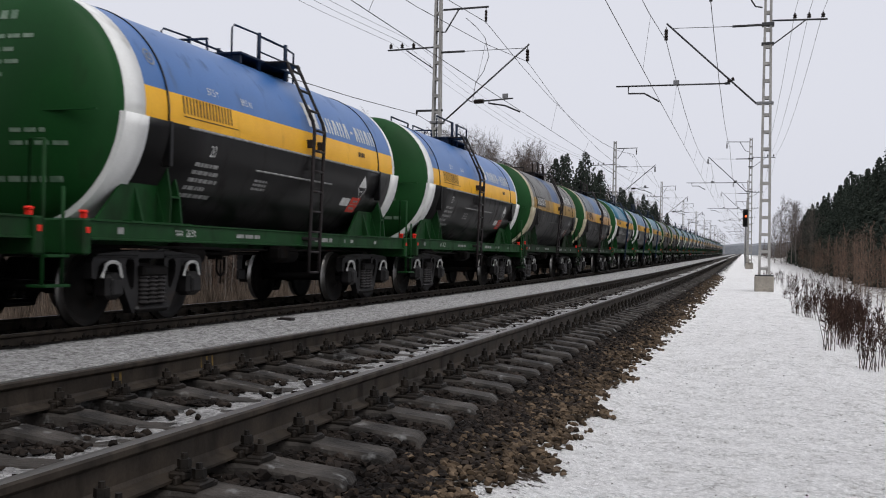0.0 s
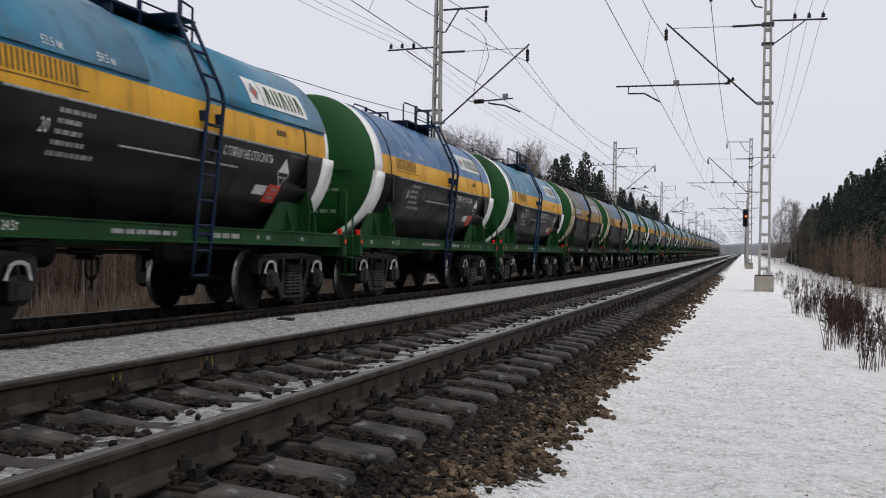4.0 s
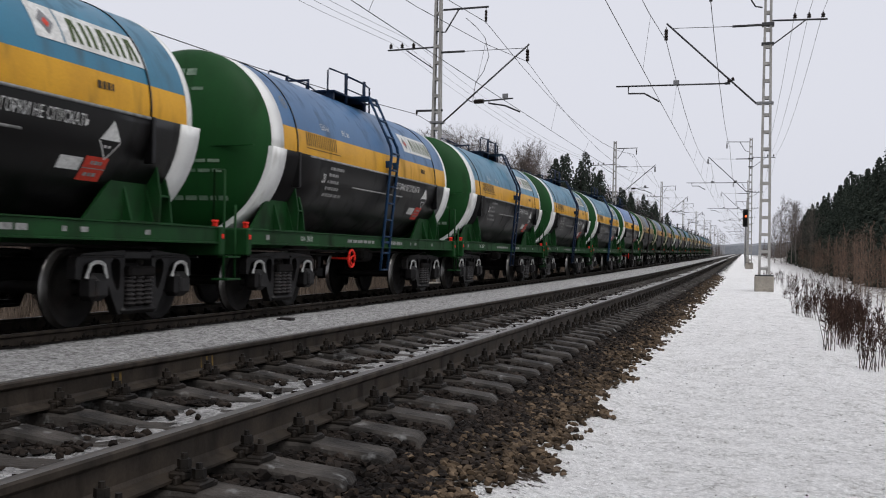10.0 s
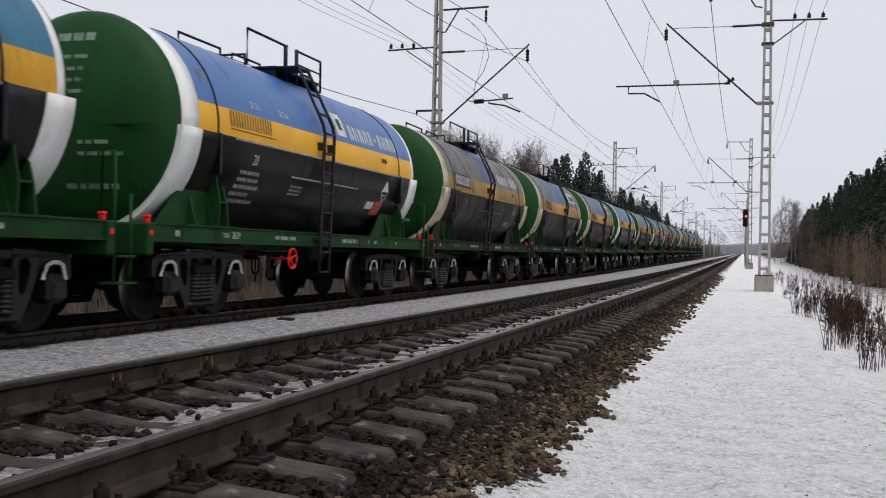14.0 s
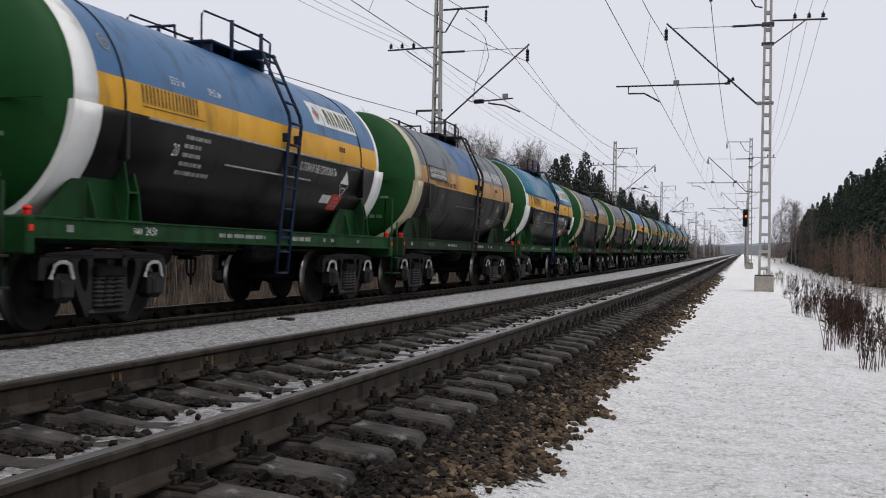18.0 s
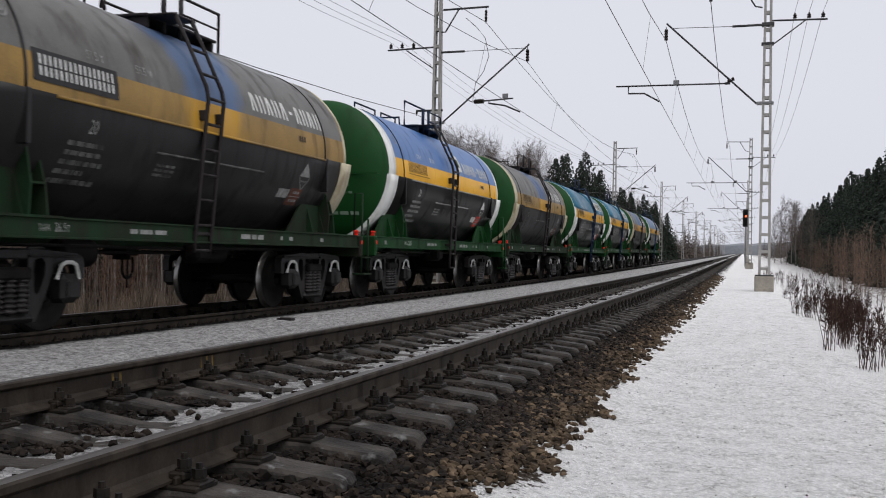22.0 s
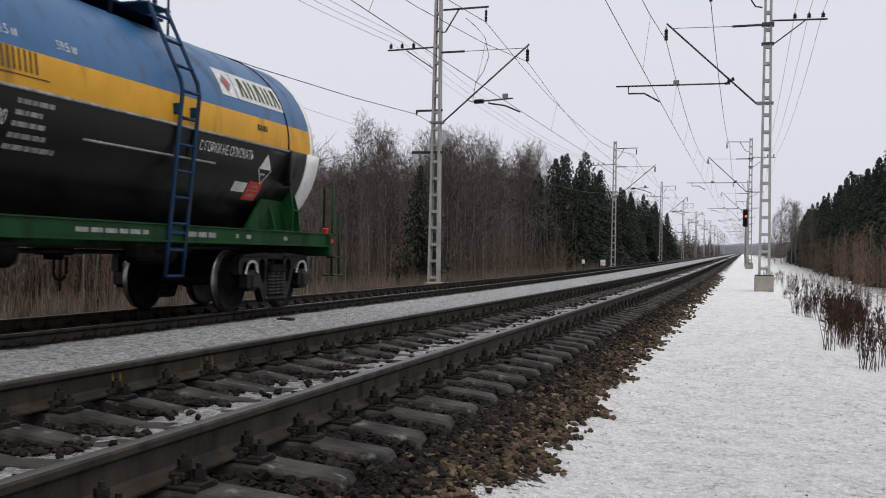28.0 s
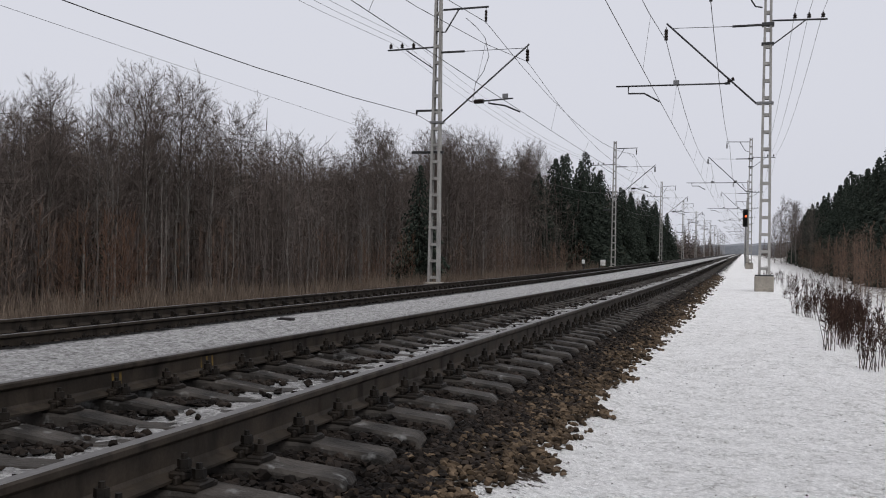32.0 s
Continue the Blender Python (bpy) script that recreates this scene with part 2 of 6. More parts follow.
# ---- mesh helpers ----
class Build:
    """Collects the faces of one mesh."""

    def __init__(self):
        self.v, self.f, self.smooth, self.mi = [], [], [], []

    def add(self, verts, faces, smooth=False, mi=0):
        o = len(self.v)
        self.v += [tuple(p) for p in verts]
        self.f += [tuple(i + o for i in f) for f in faces]
        self.smooth += [smooth] * len(faces)
        self.mi += [mi] * len(faces)
        return self

    def box(self, x0, x1, y0, y1, z0, z1, ch=0.0, m=None, mi=0):
        """A box with chamfered edges."""
        c = min(ch, (x1 - x0) * 0.45, (y1 - y0) * 0.45, (z1 - z0) * 0.45)
        X, Y, Z = (x0, x1), (y0, y1), (z0, z1)
        if c <= 0:
            vs = [(X[i], Y[j], Z[k]) for i in (0, 1) for j in (0, 1) for k in (0, 1)]
            fs = [(0, 1, 3, 2), (4, 6, 7, 5), (0, 4, 5, 1), (2, 3, 7, 6), (0, 2, 6, 4), (1, 5, 7, 3)]
        else:
            vs, ix = [], {}
            for i in (0, 1):
                for j in (0, 1):
                    for k in (0, 1):
                        p = [X[i], Y[j], Z[k]]
                        s = [c if q == 0 else -c for q in (i, j, k)]
                        for a in range(3):
                            q = [p[b] + (s[b] if b != a else 0) for b in range(3)]
                            ix[i, j, k, a] = len(vs)
                            vs.append(q)
            fs = []
            for s in (0, 1):
                fs.append([ix[s, 0, 0, 0], ix[s, 1, 0, 0], ix[s, 1, 1, 0], ix[s, 0, 1, 0]])
                fs.append([ix[0, s, 0, 1], ix[1, s, 0, 1], ix[1, s, 1, 1], ix[0, s, 1, 1]])
                fs.append([ix[0, 0, s, 2], ix[1, 0, s, 2], ix[1, 1, s, 2], ix[0, 1, s, 2]])
                for t in (0, 1):
                    fs.append([ix[s, t, 0, 0], ix[s, t, 1, 0], ix[s, t, 1, 1], ix[s, t, 0, 1]])
                    fs.append([ix[s, 0, t, 0], ix[s, 1, t, 0], ix[s, 1, t, 2], ix[s, 0, t, 2]])
                    fs.append([ix[0, s, t, 1], ix[1, s, t, 1], ix[1, s, t, 2], ix[0, s, t, 2]])
                    for u in (0, 1):
                        fs.append([ix[s, t, u, 0], ix[s, t, u, 1], ix[s, t, u, 2]])
        if m is not None:
            vs = [tuple(m @ Vector(p)) for p in vs]
        cen = np.mean(np.array(vs), 0)
        out = []
        for f in fs:
            p = np.array([vs[i] for i in f])
            nrm = np.cross(p[1] - p[0], p[2] - p[0])
            out.append(f if nrm @ (p.mean(0) - cen) > 0 else f[::-1])
        return self.add(vs, out, False, mi)

    def tube(self, pts, r, sides=6, r1=None, cap=True, mi=0):
        """A round bar along a line of points."""
        pts = [Vector(p) for p in pts]
        r1 = r if r1 is None else r1
        vs, fs = [], []
        for i, p in enumerate(pts):
            d = (pts[min(i + 1, len(pts) - 1)] - pts[max(i - 1, 0)]).normalized()
            a = d.cross(Vector((0, 0, 1)) if abs(d.z) < 0.9 else Vector((0, 1, 0))).normalized()
            b = d.cross(a)
            q = r + (r1 - r) * i / max(1, len(pts) - 1)
            for k in range(sides):
                t = 2 * math.pi * k / sides
                vs.append(p + a * (q * math.cos(t)) + b * (q * math.sin(t)))
        for i in range(len(pts) - 1):
            for k in range(sides):
                k2 = (k + 1) % sides
                fs.append((i * sides + k, (i + 1) * sides + k, (i + 1) * sides + k2, i * sides + k2))
        self.add(vs, fs, sides > 5, mi)
        if cap:
            o = len(self.v) - len(vs)
            self.f += [tuple(o + k for k in range(sides)), tuple(o + (len(pts) - 1) * sides + k for k in reversed(range(sides)))]
            self.smooth += [False, False]
            self.mi += [mi, mi]
        return self

    def lathe(self, prof, centre, axis="x", seg=24, mi=0):
        """Turns a profile of (along, radius) round an axis through centre."""
        vs, fs = [], []
        for a, r in prof:
            for k in range(seg):
                t = 2 * math.pi * k / seg
                u, w = r * math.cos(t), r * math.sin(t)
                p = {"x": (a, u, w), "y": (u, a, w), "z": (u, w, a)}[axis]
                vs.append((p[0] + centre[0], p[1] + centre[1], p[2] + centre[2]))
        for i in range(len(prof) - 1):
            for k in range(seg):
                k2 = (k + 1) % seg
                q = (i * seg + k, i * seg + k2, (i + 1) * seg + k2, (i + 1) * seg + k)
                fs.append(q if axis != "y" else q[::-1])
        return self.add(vs, fs, True, mi)

    def prism(self, outline, a0, a1, axis="x", mi=0):
        """A flat outline given thickness along an axis."""
        n = len(outline)
        def at(u, w, a):
            return {"x": (a, u, w), "y": (u, a, w), "z": (u, w, a)}[axis]
        vs = [at(u, w, a0) for u, w in outline] + [at(u, w, a1) for u, w in outline]
        fs = [tuple(range(n)), tuple(range(2 * n - 1, n - 1, -1))]
        fs += [(i, i + n, (i + 1) % n + n, (i + 1) % n) for i in range(n)]
        return self.add(vs, fs, False, mi)

    def mesh(self, name, *mats):
        me = bpy.data.meshes.new(name)
        me.from_pydata(self.v, [], self.f)
        for m in mats:
            me.materials.append(m)
        me.polygons.foreach_set("use_smooth", self.smooth)
        if len(mats) > 1:
            me.polygons.foreach_set("material_index", self.mi)
        return me


def part(name, b, material, parent=None, label=""):
    """Links what was built as one mesh object, under a thing or a part if one is given."""
    ob = new(name, b if isinstance(b, bpy.types.Mesh) else b.mesh(name, material))
    if parent is not None:
        ob.parent = parent
    return tagged(ob, label)


def big_mesh(name, V, F, material, smooth=False):
    """A mesh from arrays of points and triangles."""
    me = bpy.data.meshes.new(name)
    V, F = np.ascontiguousarray(V, dtype=np.float32), np.ascontiguousarray(F, dtype=np.int32)
    k = F.shape[1]
    me.vertices.add(len(V))
    me.vertices.foreach_set("co", V.ravel())
    me.loops.add(F.size)
    me.loops.foreach_set("vertex_index", F.ravel())
    me.polygons.add(len(F))
    me.polygons.foreach_set("loop_start", np.arange(0, F.size, k, dtype=np.int32))
    me.polygons.foreach_set("loop_total", np.full(len(F), k, dtype=np.int32))
    me.polygons.foreach_set("use_smooth", np.full(len(F), smooth))
    me.materials.append(material)
    me.update(calc_edges=True)
    me.validate()
    return me


def scatter(templates, places, rng):
    """Copies small templates (points, triangles) to places (x, y, z, size, turn) in one pair of arrays."""
    VV, FF, o = [], [], 0
    pick = rng.integers(0, len(templates), len(places))
    for t, (tv, tf) in enumerate(templates):
        P = places[pick == t]
        if not len(P):
            continue
        c, s = np.cos(P[:, 4])[:, None], np.sin(P[:, 4])[:, None]
        x, y, z = tv[None, :, 0] * P[:, 3:4], tv[None, :, 1] * P[:, 3:4], tv[None, :, 2] * P[:, 3:4]
        V = np.stack([x * c - y * s + P[:, 0:1], x * s + y * c + P[:, 1:2], z + P[:, 2:3]], -1)
        F = tf[None] + (np.arange(len(P)) * len(tv))[:, None, None] + o
        o += V.shape[0] * V.shape[1]
        VV.append(V.reshape(-1, 3))
        FF.append(F.reshape(-1, tf.shape[1]))
    return np.concatenate(VV), np.concatenate(FF)


# ---- ground ----
def rise(y):
    """The line climbs gently away from the viewer."""
    y = np.asarray(y, dtype=float)
    return np.where(y < 10, 0.0, np.where(y < 60, 6.5e-5 * (y - 10) ** 2, 0.1625 + 0.0065 * (np.minimum(y, 900) - 60)))


PX = np.array([-3000, -60, -15, -11.5, -8.6, -7.4, -6.2, -4.9, -4.72, -4.3, -3.8, -1.7, -1.35, -1.1, -0.55, -0.3, 0.3, 0.55, 1.0, 1.3, 1.5, 1.65, 1.95, 2.15, 4.0, 4.6, 6.5, 9.0, 60, 3000], dtype=float)
PZ = np.array([-2.4, -2.3, -2.1, -1.5, -0.52, -0.47, -0.425, -0.425, -0.36, -0.345, -0.32, -0.225, -0.29, -0.275, -0.272, -0.264, -0.258, -0.262, -0.244, -0.288, -0.352, -0.385, -0.462, -0.492, -0.50, -0.60, -1.0, -1.2, -1.3, -1.3])


def lump(x, y, s, k=0.0):
    """Cheap smooth noise for arrays."""
    return (np.sin(x * s * 1.7 + 1.3 * np.sin(y * s * 1.1 + k) + k) + np.sin(y * s * 2.1 + 1.7 * np.sin(x * s * 0.9 - k) + 2 * k) + np.sin((x + y) * s * 3.3 + k * 3)) / 3


def ground_z(x, y):
    x, y = np.asarray(x, dtype=float), np.asarray(y, dtype=float)
    z = np.interp(x, PX, PZ)
    bumpy = np.where(x > 2.0, 0.011, np.where((x < -1.6) & (x > -7.4), 0.004, 0.010)) * lump(x, y, 2.3) + np.where(x > 2.0, 0.004, 0.006) * lump(x, y, 7.0, 2.0)
    wild = np.clip((np.abs(x + 1.5) - 7.5) / 6, 0, 1)
    return z + bumpy + wild * 0.16 * lump(x, y, 0.5, 1.0) + rise(y)


def ground_material():
    m = bpy.data.materials.new("trackside_ground")
    m.use_nodes = True
    n, l = m.node_tree.nodes, m.node_tree.links
    b = n["Principled BSDF"]
    b.inputs["Roughness"].default_value = 0.9
    b.inputs["Specular IOR Level"].default_value = 0.08
    tc = n.new("ShaderNodeTexCoord")
    sep = n.new("ShaderNodeSeparateXYZ")
    l.new(tc.outputs["Object"], sep.inputs[0])

    def tex(scale, detail, rough=0.6):
        t = n.new("ShaderNodeTexNoise")
        t.inputs["Scale"].default_value, t.inputs["Detail"].default_value, t.inputs["Roughness"].default_value = scale, detail, rough
        l.new(tc.outputs["Object"], t.inputs["Vector"])
        return t.outputs["Fac"]

    def math2(op, a, c, d=None):
        q = n.new("ShaderNodeMath")
        q.operation = op
        for i, v in enumerate((a, c, d)):
            if v is None:
                continue
            if isinstance(v, (int, float)):
                q.inputs[i].default_value = v
            else:
                l.new(v, q.inputs[i])
        return q.outputs[0]

    def ramp(v, a, c, lo=0.0, hi=1.0):
        q = n.new("ShaderNodeMapRange")
        q.inputs["From Min"].default_value, q.inputs["From Max"].default_value = a, c
        q.inputs["To Min"].default_value, q.inputs["To Max"].default_value = lo, hi
        l.new(v, q.inputs["Value"])
        return q.outputs[0]

    def mix(f, a, c):
        q = n.new("ShaderNodeMixRGB")
        for s, v in ((q.inputs[0], f), (q.inputs[1], a), (q.inputs[2], c)):
            if isinstance(v, tuple):
                s.default_value = rgba(v)
            elif isinstance(v, (int, float)):
                s.default_value = v
            else:
                l.new(v, s)
        return q.outputs[0]

    big, mid, small, grain = tex(0.9, 4), tex(4.0, 6, 0.65), tex(16, 6, 0.7), tex(70, 4, 0.7)
    blotch, fleck = tex(20.0, 6, 0.75), tex(36, 3, 0.6)
    x = math2("MULTIPLY_ADD", math2("SUBTRACT", mid, 0.5), 0.8, sep.outputs["X"])
    x = math2("MULTIPLY_ADD", math2("SUBTRACT", small, 0.5), 0.45, x)
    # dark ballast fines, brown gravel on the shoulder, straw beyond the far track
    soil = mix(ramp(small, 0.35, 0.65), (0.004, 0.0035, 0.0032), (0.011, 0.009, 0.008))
    brown = mix(ramp(small, 0.35, 0.65), (0.034, 0.025, 0.018), (0.075, 0.055, 0.040))
    straw = mix(ramp(mid, 0.4, 0.65), (0.045, 0.031, 0.021), (0.09, 0.062, 0.04))
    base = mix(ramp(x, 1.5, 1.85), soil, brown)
    base = mix(ramp(x, -8.4, -7.6, 1.0, 0.0), base, straw)
    base = mix(ramp(x, 4.6, 5.6), base, straw)
    # snow: the path, the strip between the tracks, thin patches between the rails, drifts among the brush
    ragged = math2("MULTIPLY_ADD", math2("SUBTRACT", big, 0.5), 1.1, math2("MULTIPLY_ADD", math2("SUBTRACT", small, 0.5), 0.5, x))
    path = ramp(ragged, 1.66, 1.78)
    strip = math2("MULTIPLY", ramp(x, -4.34, -4.16), ramp(x, -1.2, -1.35))
    between = math2("MULTIPLY", math2("MULTIPLY", ramp(x, -6.3, -6.0), ramp(x, -4.9, -5.1)), ramp(math2("MULTIPLY_ADD", big, 0.5, small), 0.66, 0.80, 0.0, 0.55))
    strip = math2("MAXIMUM", strip, between)
    inner = math2("MULTIPLY", math2("MULTIPLY", ramp(x, -0.8, -0.3), ramp(x, 0.85, 0.7)), ramp(math2("MULTIPLY_ADD", x, 0.40, math2("MULTIPLY_ADD", big, 0.5, mid)), 0.42, 0.54))
    drift_r = math2("MULTIPLY", ramp(x, 7.0, 12.0, 0.15, 1.0), ramp(mid, 0.55, 0.48))
    path = math2("SUBTRACT", path, math2("MULTIPLY", drift_r, ramp(x, 4.2, 5.0)))
    drift_l = math2("MULTIPLY", ramp(x, -8.0, -9.0), ramp(math2("MULTIPLY_ADD", big, 0.5, small), 0.85, 0.95))
    snow = math2("MAXIMUM", math2("MAXIMUM", path, strip), math2("MAXIMUM", inner, drift_l))
    snow = math2("MULTIPLY", snow, ramp(grain, 0.25, 0.40, 0.75, 1.0))
    streak, crumb = tex(8.0, 7, 0.8), tex(140, 3, 0.7)
    white = mix(ramp(math2("MULTIPLY_ADD", small, 0.6, math2("MULTIPLY", mid, 0.5)), 0.44, 0.70), (0.99, 0.98, 0.972), (0.81, 0.80, 0.79))
    white = mix(math2("MULTIPLY", ramp(grain, 0.60, 0.70), ramp(small, 0.50, 0.62)), white, (0.42, 0.39, 0.36))
    white = mix(math2("MULTIPLY", ramp(blotch, 0.47, 0.60), ramp(math2("MULTIPLY_ADD", big, 0.6, mid), 0.74, 0.98)), white, (0.58, 0.57, 0.55))
    white = mix(math2("MULTIPLY", ramp(fleck, 0.62, 0.67), ramp(mid, 0.50, 0.58)), white, (0.22, 0.20, 0.17))
    white = mix(math2("MULTIPLY", ramp(streak, 0.58, 0.66), ramp(big, 0.46, 0.58)), white, (0.62, 0.605, 0.58))
    dirty = mix(ramp(math2("MULTIPLY_ADD", blotch, 0.45, math2("MULTIPLY_ADD", grain, 0.25, math2("MULTIPLY", streak, 0.5))), 0.51, 0.69), (0.60, 0.59, 0.585), (0.13, 0.125, 0.12))
    white = mix(ramp(x, 0.7, 1.3, 0.95, 0.0), white, dirty)
    speckle = math2("MULTIPLY", ramp(math2("MULTIPLY_ADD", grain, 0.5, math2("MULTIPLY", crumb, 0.5)), 0.38, 0.62, 0.74, 1.10), ramp(math2("MULTIPLY_ADD", fleck, 0.5, math2("MULTIPLY", blotch, 0.5)), 0.38, 0.64, 1.10, 0.74))
    grainy = n.new("ShaderNodeVectorMath")
    grainy.operation = "SCALE"
    l.new(white, grainy.inputs[0])
    l.new(speckle, grainy.inputs["Scale"])
    l.new(mix(snow, base, grainy.outputs[0]), b.inputs["Base Color"])
    bn = n.new("ShaderNodeBump")
    bn.inputs["Strength"].default_value, bn.inputs["Distance"].default_value = 1.0, 0.030
    l.new(math2("MULTIPLY_ADD", blotch, 0.7, math2("MULTIPLY_ADD", grain, 0.55, math2("MULTIPLY", crumb, 0.25))), bn.inputs["Height"])
    l.new(bn.outputs[0], b.inputs["Normal"])
    return m


def build_ground():
    xs = np.unique(np.concatenate([np.array([-3000, -1200, -500, -200, -100]), np.arange(-60, -16, 2.0), np.arange(-16, -4.6, 0.4), np.arange(-4.6, 5.0, 0.05), np.arange(5, 16, 0.5), np.arange(16, 60, 4), np.array([60, 100, 200, 500, 1200, 3000])]))
    ys = np.unique(np.concatenate([np.array([-3000, -800, -200, -60, -20, -8, -3]), np.arange(0, 3, 0.12), np.arange(3, 13, 0.07), np.arange(13, 40, 0.25), np.arange(40, 120, 1.5), np.arange(120, 920, 15), np.array([1000, 1500, 2500, 4500])]))
    X, Y = np.meshgrid(xs, ys, indexing="ij")
    crust = np.random.default_rng(2).normal(0, 1, X.shape)
    crust = np.clip(crust + 0.5 * np.roll(crust, 1, 0) + 0.5 * np.roll(crust, 1, 1), -2.2, 2.2)
    snowy = ((X > 1.95) & (X < 5)) | ((X < -1.5) & (X > -4.1))
    rough = np.where(snowy, 0.0045, np.where(np.abs(X) < 0.75, 0.004, 0.0)) * ((Y > 2.5) & (Y < 40))
    V = np.stack([X, Y, ground_z(X, Y) + rough * crust], -1).reshape(-1, 3)
    i, j = np.meshgrid(np.arange(len(xs) - 1), np.arange(len(ys) - 1), indexing="ij")
    a = (i * len(ys) + j).ravel()
    F = np.stack([a, a + len(ys), a + len(ys) + 1, a + 1], -1)
    tagged(new("ground", big_mesh("ground", V, F, ground_material(), True)), "snowy trackside ground with dark ballast and brown gravel shoulder", "ground", kind="structure")


build_ground()


# ---- the two tracks ----
FAR_X, FAR_Z, PITCH, FIRST = -5.52, -0.235, 0.5415, 0.707
RAIL = [(-0.075, -0.180), (0.075, -0.180), (0.075, -0.169), (0.018, -0.152), (0.009, -0.135), (0.009, -0.052), (0.030, -0.040), (0.0365, -0.032), (0.0365, -0.010), (0.028, -0.0015), (0.012, 0.0), (-0.012, 0.0), (-0.028, -0.0015), (-0.0365, -0.010), (-0.0365, -0.032), (-0.030, -0.040), (-0.009, -0.052), (-0.009, -0.135), (-0.018, -0.152), (-0.075, -0.169)]


def rail_mesh(x, z0, y_from=-60.0):
    ys = [y_from, -5, 0, 10] + [10 + 5 * i for i in range(1, 11)] + [100, 200, 400, 900]
    b, n = Build(), len(RAIL)
    vs = [(x + u, y, z0 + w + float(rise(y))) for y in ys for u, w in RAIL]
    fs, mi = [], []
    for i in range(len(ys) - 1):
        for k in range(n):
            k2 = (k + 1) % n
            fs.append((i * n + k, i * n + k2, (i + 1) * n + k2, (i + 1) * n + k))
            mi.append(1 if 9 <= k <= 11 else 0)
    b.add(vs, fs)
    b.mi = mi
    b.f += [tuple(reversed(range(n))), tuple((len(ys) - 1) * n + k for k in range(n))]
    b.smooth += [False, False]
    b.mi += [0, 0]
    return b.mesh("rail", M["railside"], M["railtop"])


def sleeper_mesh():
    """A concrete sleeper: high rail seats, lower in the middle, with sloping sides and ends."""
    b = Build()
    half = [(0.25, 0.165, 0.090, 0.135), (0.60, 0.222, 0.098, 0.15), (0.98, 0.226, 0.100, 0.15), (1.02, 0.218, 0.102, 0.15), (1.32, 0.178, 0.106, 0.15), (1.345, 0.166, 0.102, 0.145), (1.365, 0.135, 0.095, 0.14)]
    st = [(-x, h, t, w) for x, h, t, w in reversed(half)] + half
    vs, fs, k = [], [], 6
    for x, h, top, bot in st:
        z = h - 0.425
        vs += [(x, -bot, -0.425), (x, -top - 0.016, z - 0.016), (x, -top, z), (x, top, z), (x, top + 0.016, z - 0.016), (x, bot, -0.425)]
    for i in range(len(st) - 1):
        for j in range(k):
            j2 = (j + 1) % k
            fs.append((i * k + j, i * k + j2, (i + 1) * k + j2, (i + 1) * k + j))
    fs += [tuple(reversed(range(k))), tuple((len(st) - 1) * k + j for j in range(k))]
    b.add(vs, [f[::-1] for f in fs])
    return b.mesh("sleeper", M["sleeper"])


def fastening_mesh():
    """A ribbed base plate with two clips, each with its tall clip bolt and a lower plate bolt; the rail runs through x = 0."""
    b = Build()

    def disc(x, z0, z1, r, sides, r1=None):
        vs = [(x + q * math.cos(a), q * math.sin(a), z) for z, q in ((z0, r), (z1, r1 or r)) for a in [2 * math.pi * (k + 0.5) / sides for k in range(sides)]]
        fs = [(k, (k + 1) % sides, sides + (k + 1) % sides, sides + k) for k in range(sides)] + [tuple(range(sides, 2 * sides))]
        b.add(vs, fs)

    b.box(-0.19, 0.19, -0.085, 0.085, -0.204, -0.182, 0.006)
    for s in (-1, 1):
        b.box(min(s * 0.078, s * 0.098), max(s * 0.078, s * 0.098), -0.075, 0.075, -0.186, -0.150, 0.006)
        b.box(min(s * 0.040, s * 0.112), max(s * 0.040, s * 0.112), -0.046, 0.046, -0.172, -0.138, 0.008)
        b.box(s * 0.152 - 0.04, s * 0.152 + 0.04, -0.06, 0.06, -0.190, -0.172, 0.006)
        for x, z in ((s * 0.086, -0.138), (s * 0.152, -0.172)):
            disc(x, z, z + 0.007, 0.036, 10)
            disc(x, z + 0.007, z + 0.016, 0.027, 10)
            disc(x, z + 0.016, z + 0.046, 0.029, 6, 0.027)
            disc(x, z + 0.046, z + 0.068, 0.0135, 8, 0.012)
    return b.mesh("fastening", M["fasten"])


def plain_fastening_mesh():
    b = Build().box(-0.19, 0.19, -0.085, 0.085, -0.204, -0.175)
    for s in (-1, 1):
        b.box(s * 0.086 - 0.03, s * 0.086 + 0.03, -0.035, 0.035, -0.175, -0.085)
        b.box(s * 0.152 - 0.03, s * 0.152 + 0.03, -0.03, 0.03, -0.175, -0.12)
    return b.mesh("fastening", M["fasten"])


SLEEPER, FASTEN, FASTEN_FAR = sleeper_mesh(), fastening_mesh(), plain_fastening_mesh()


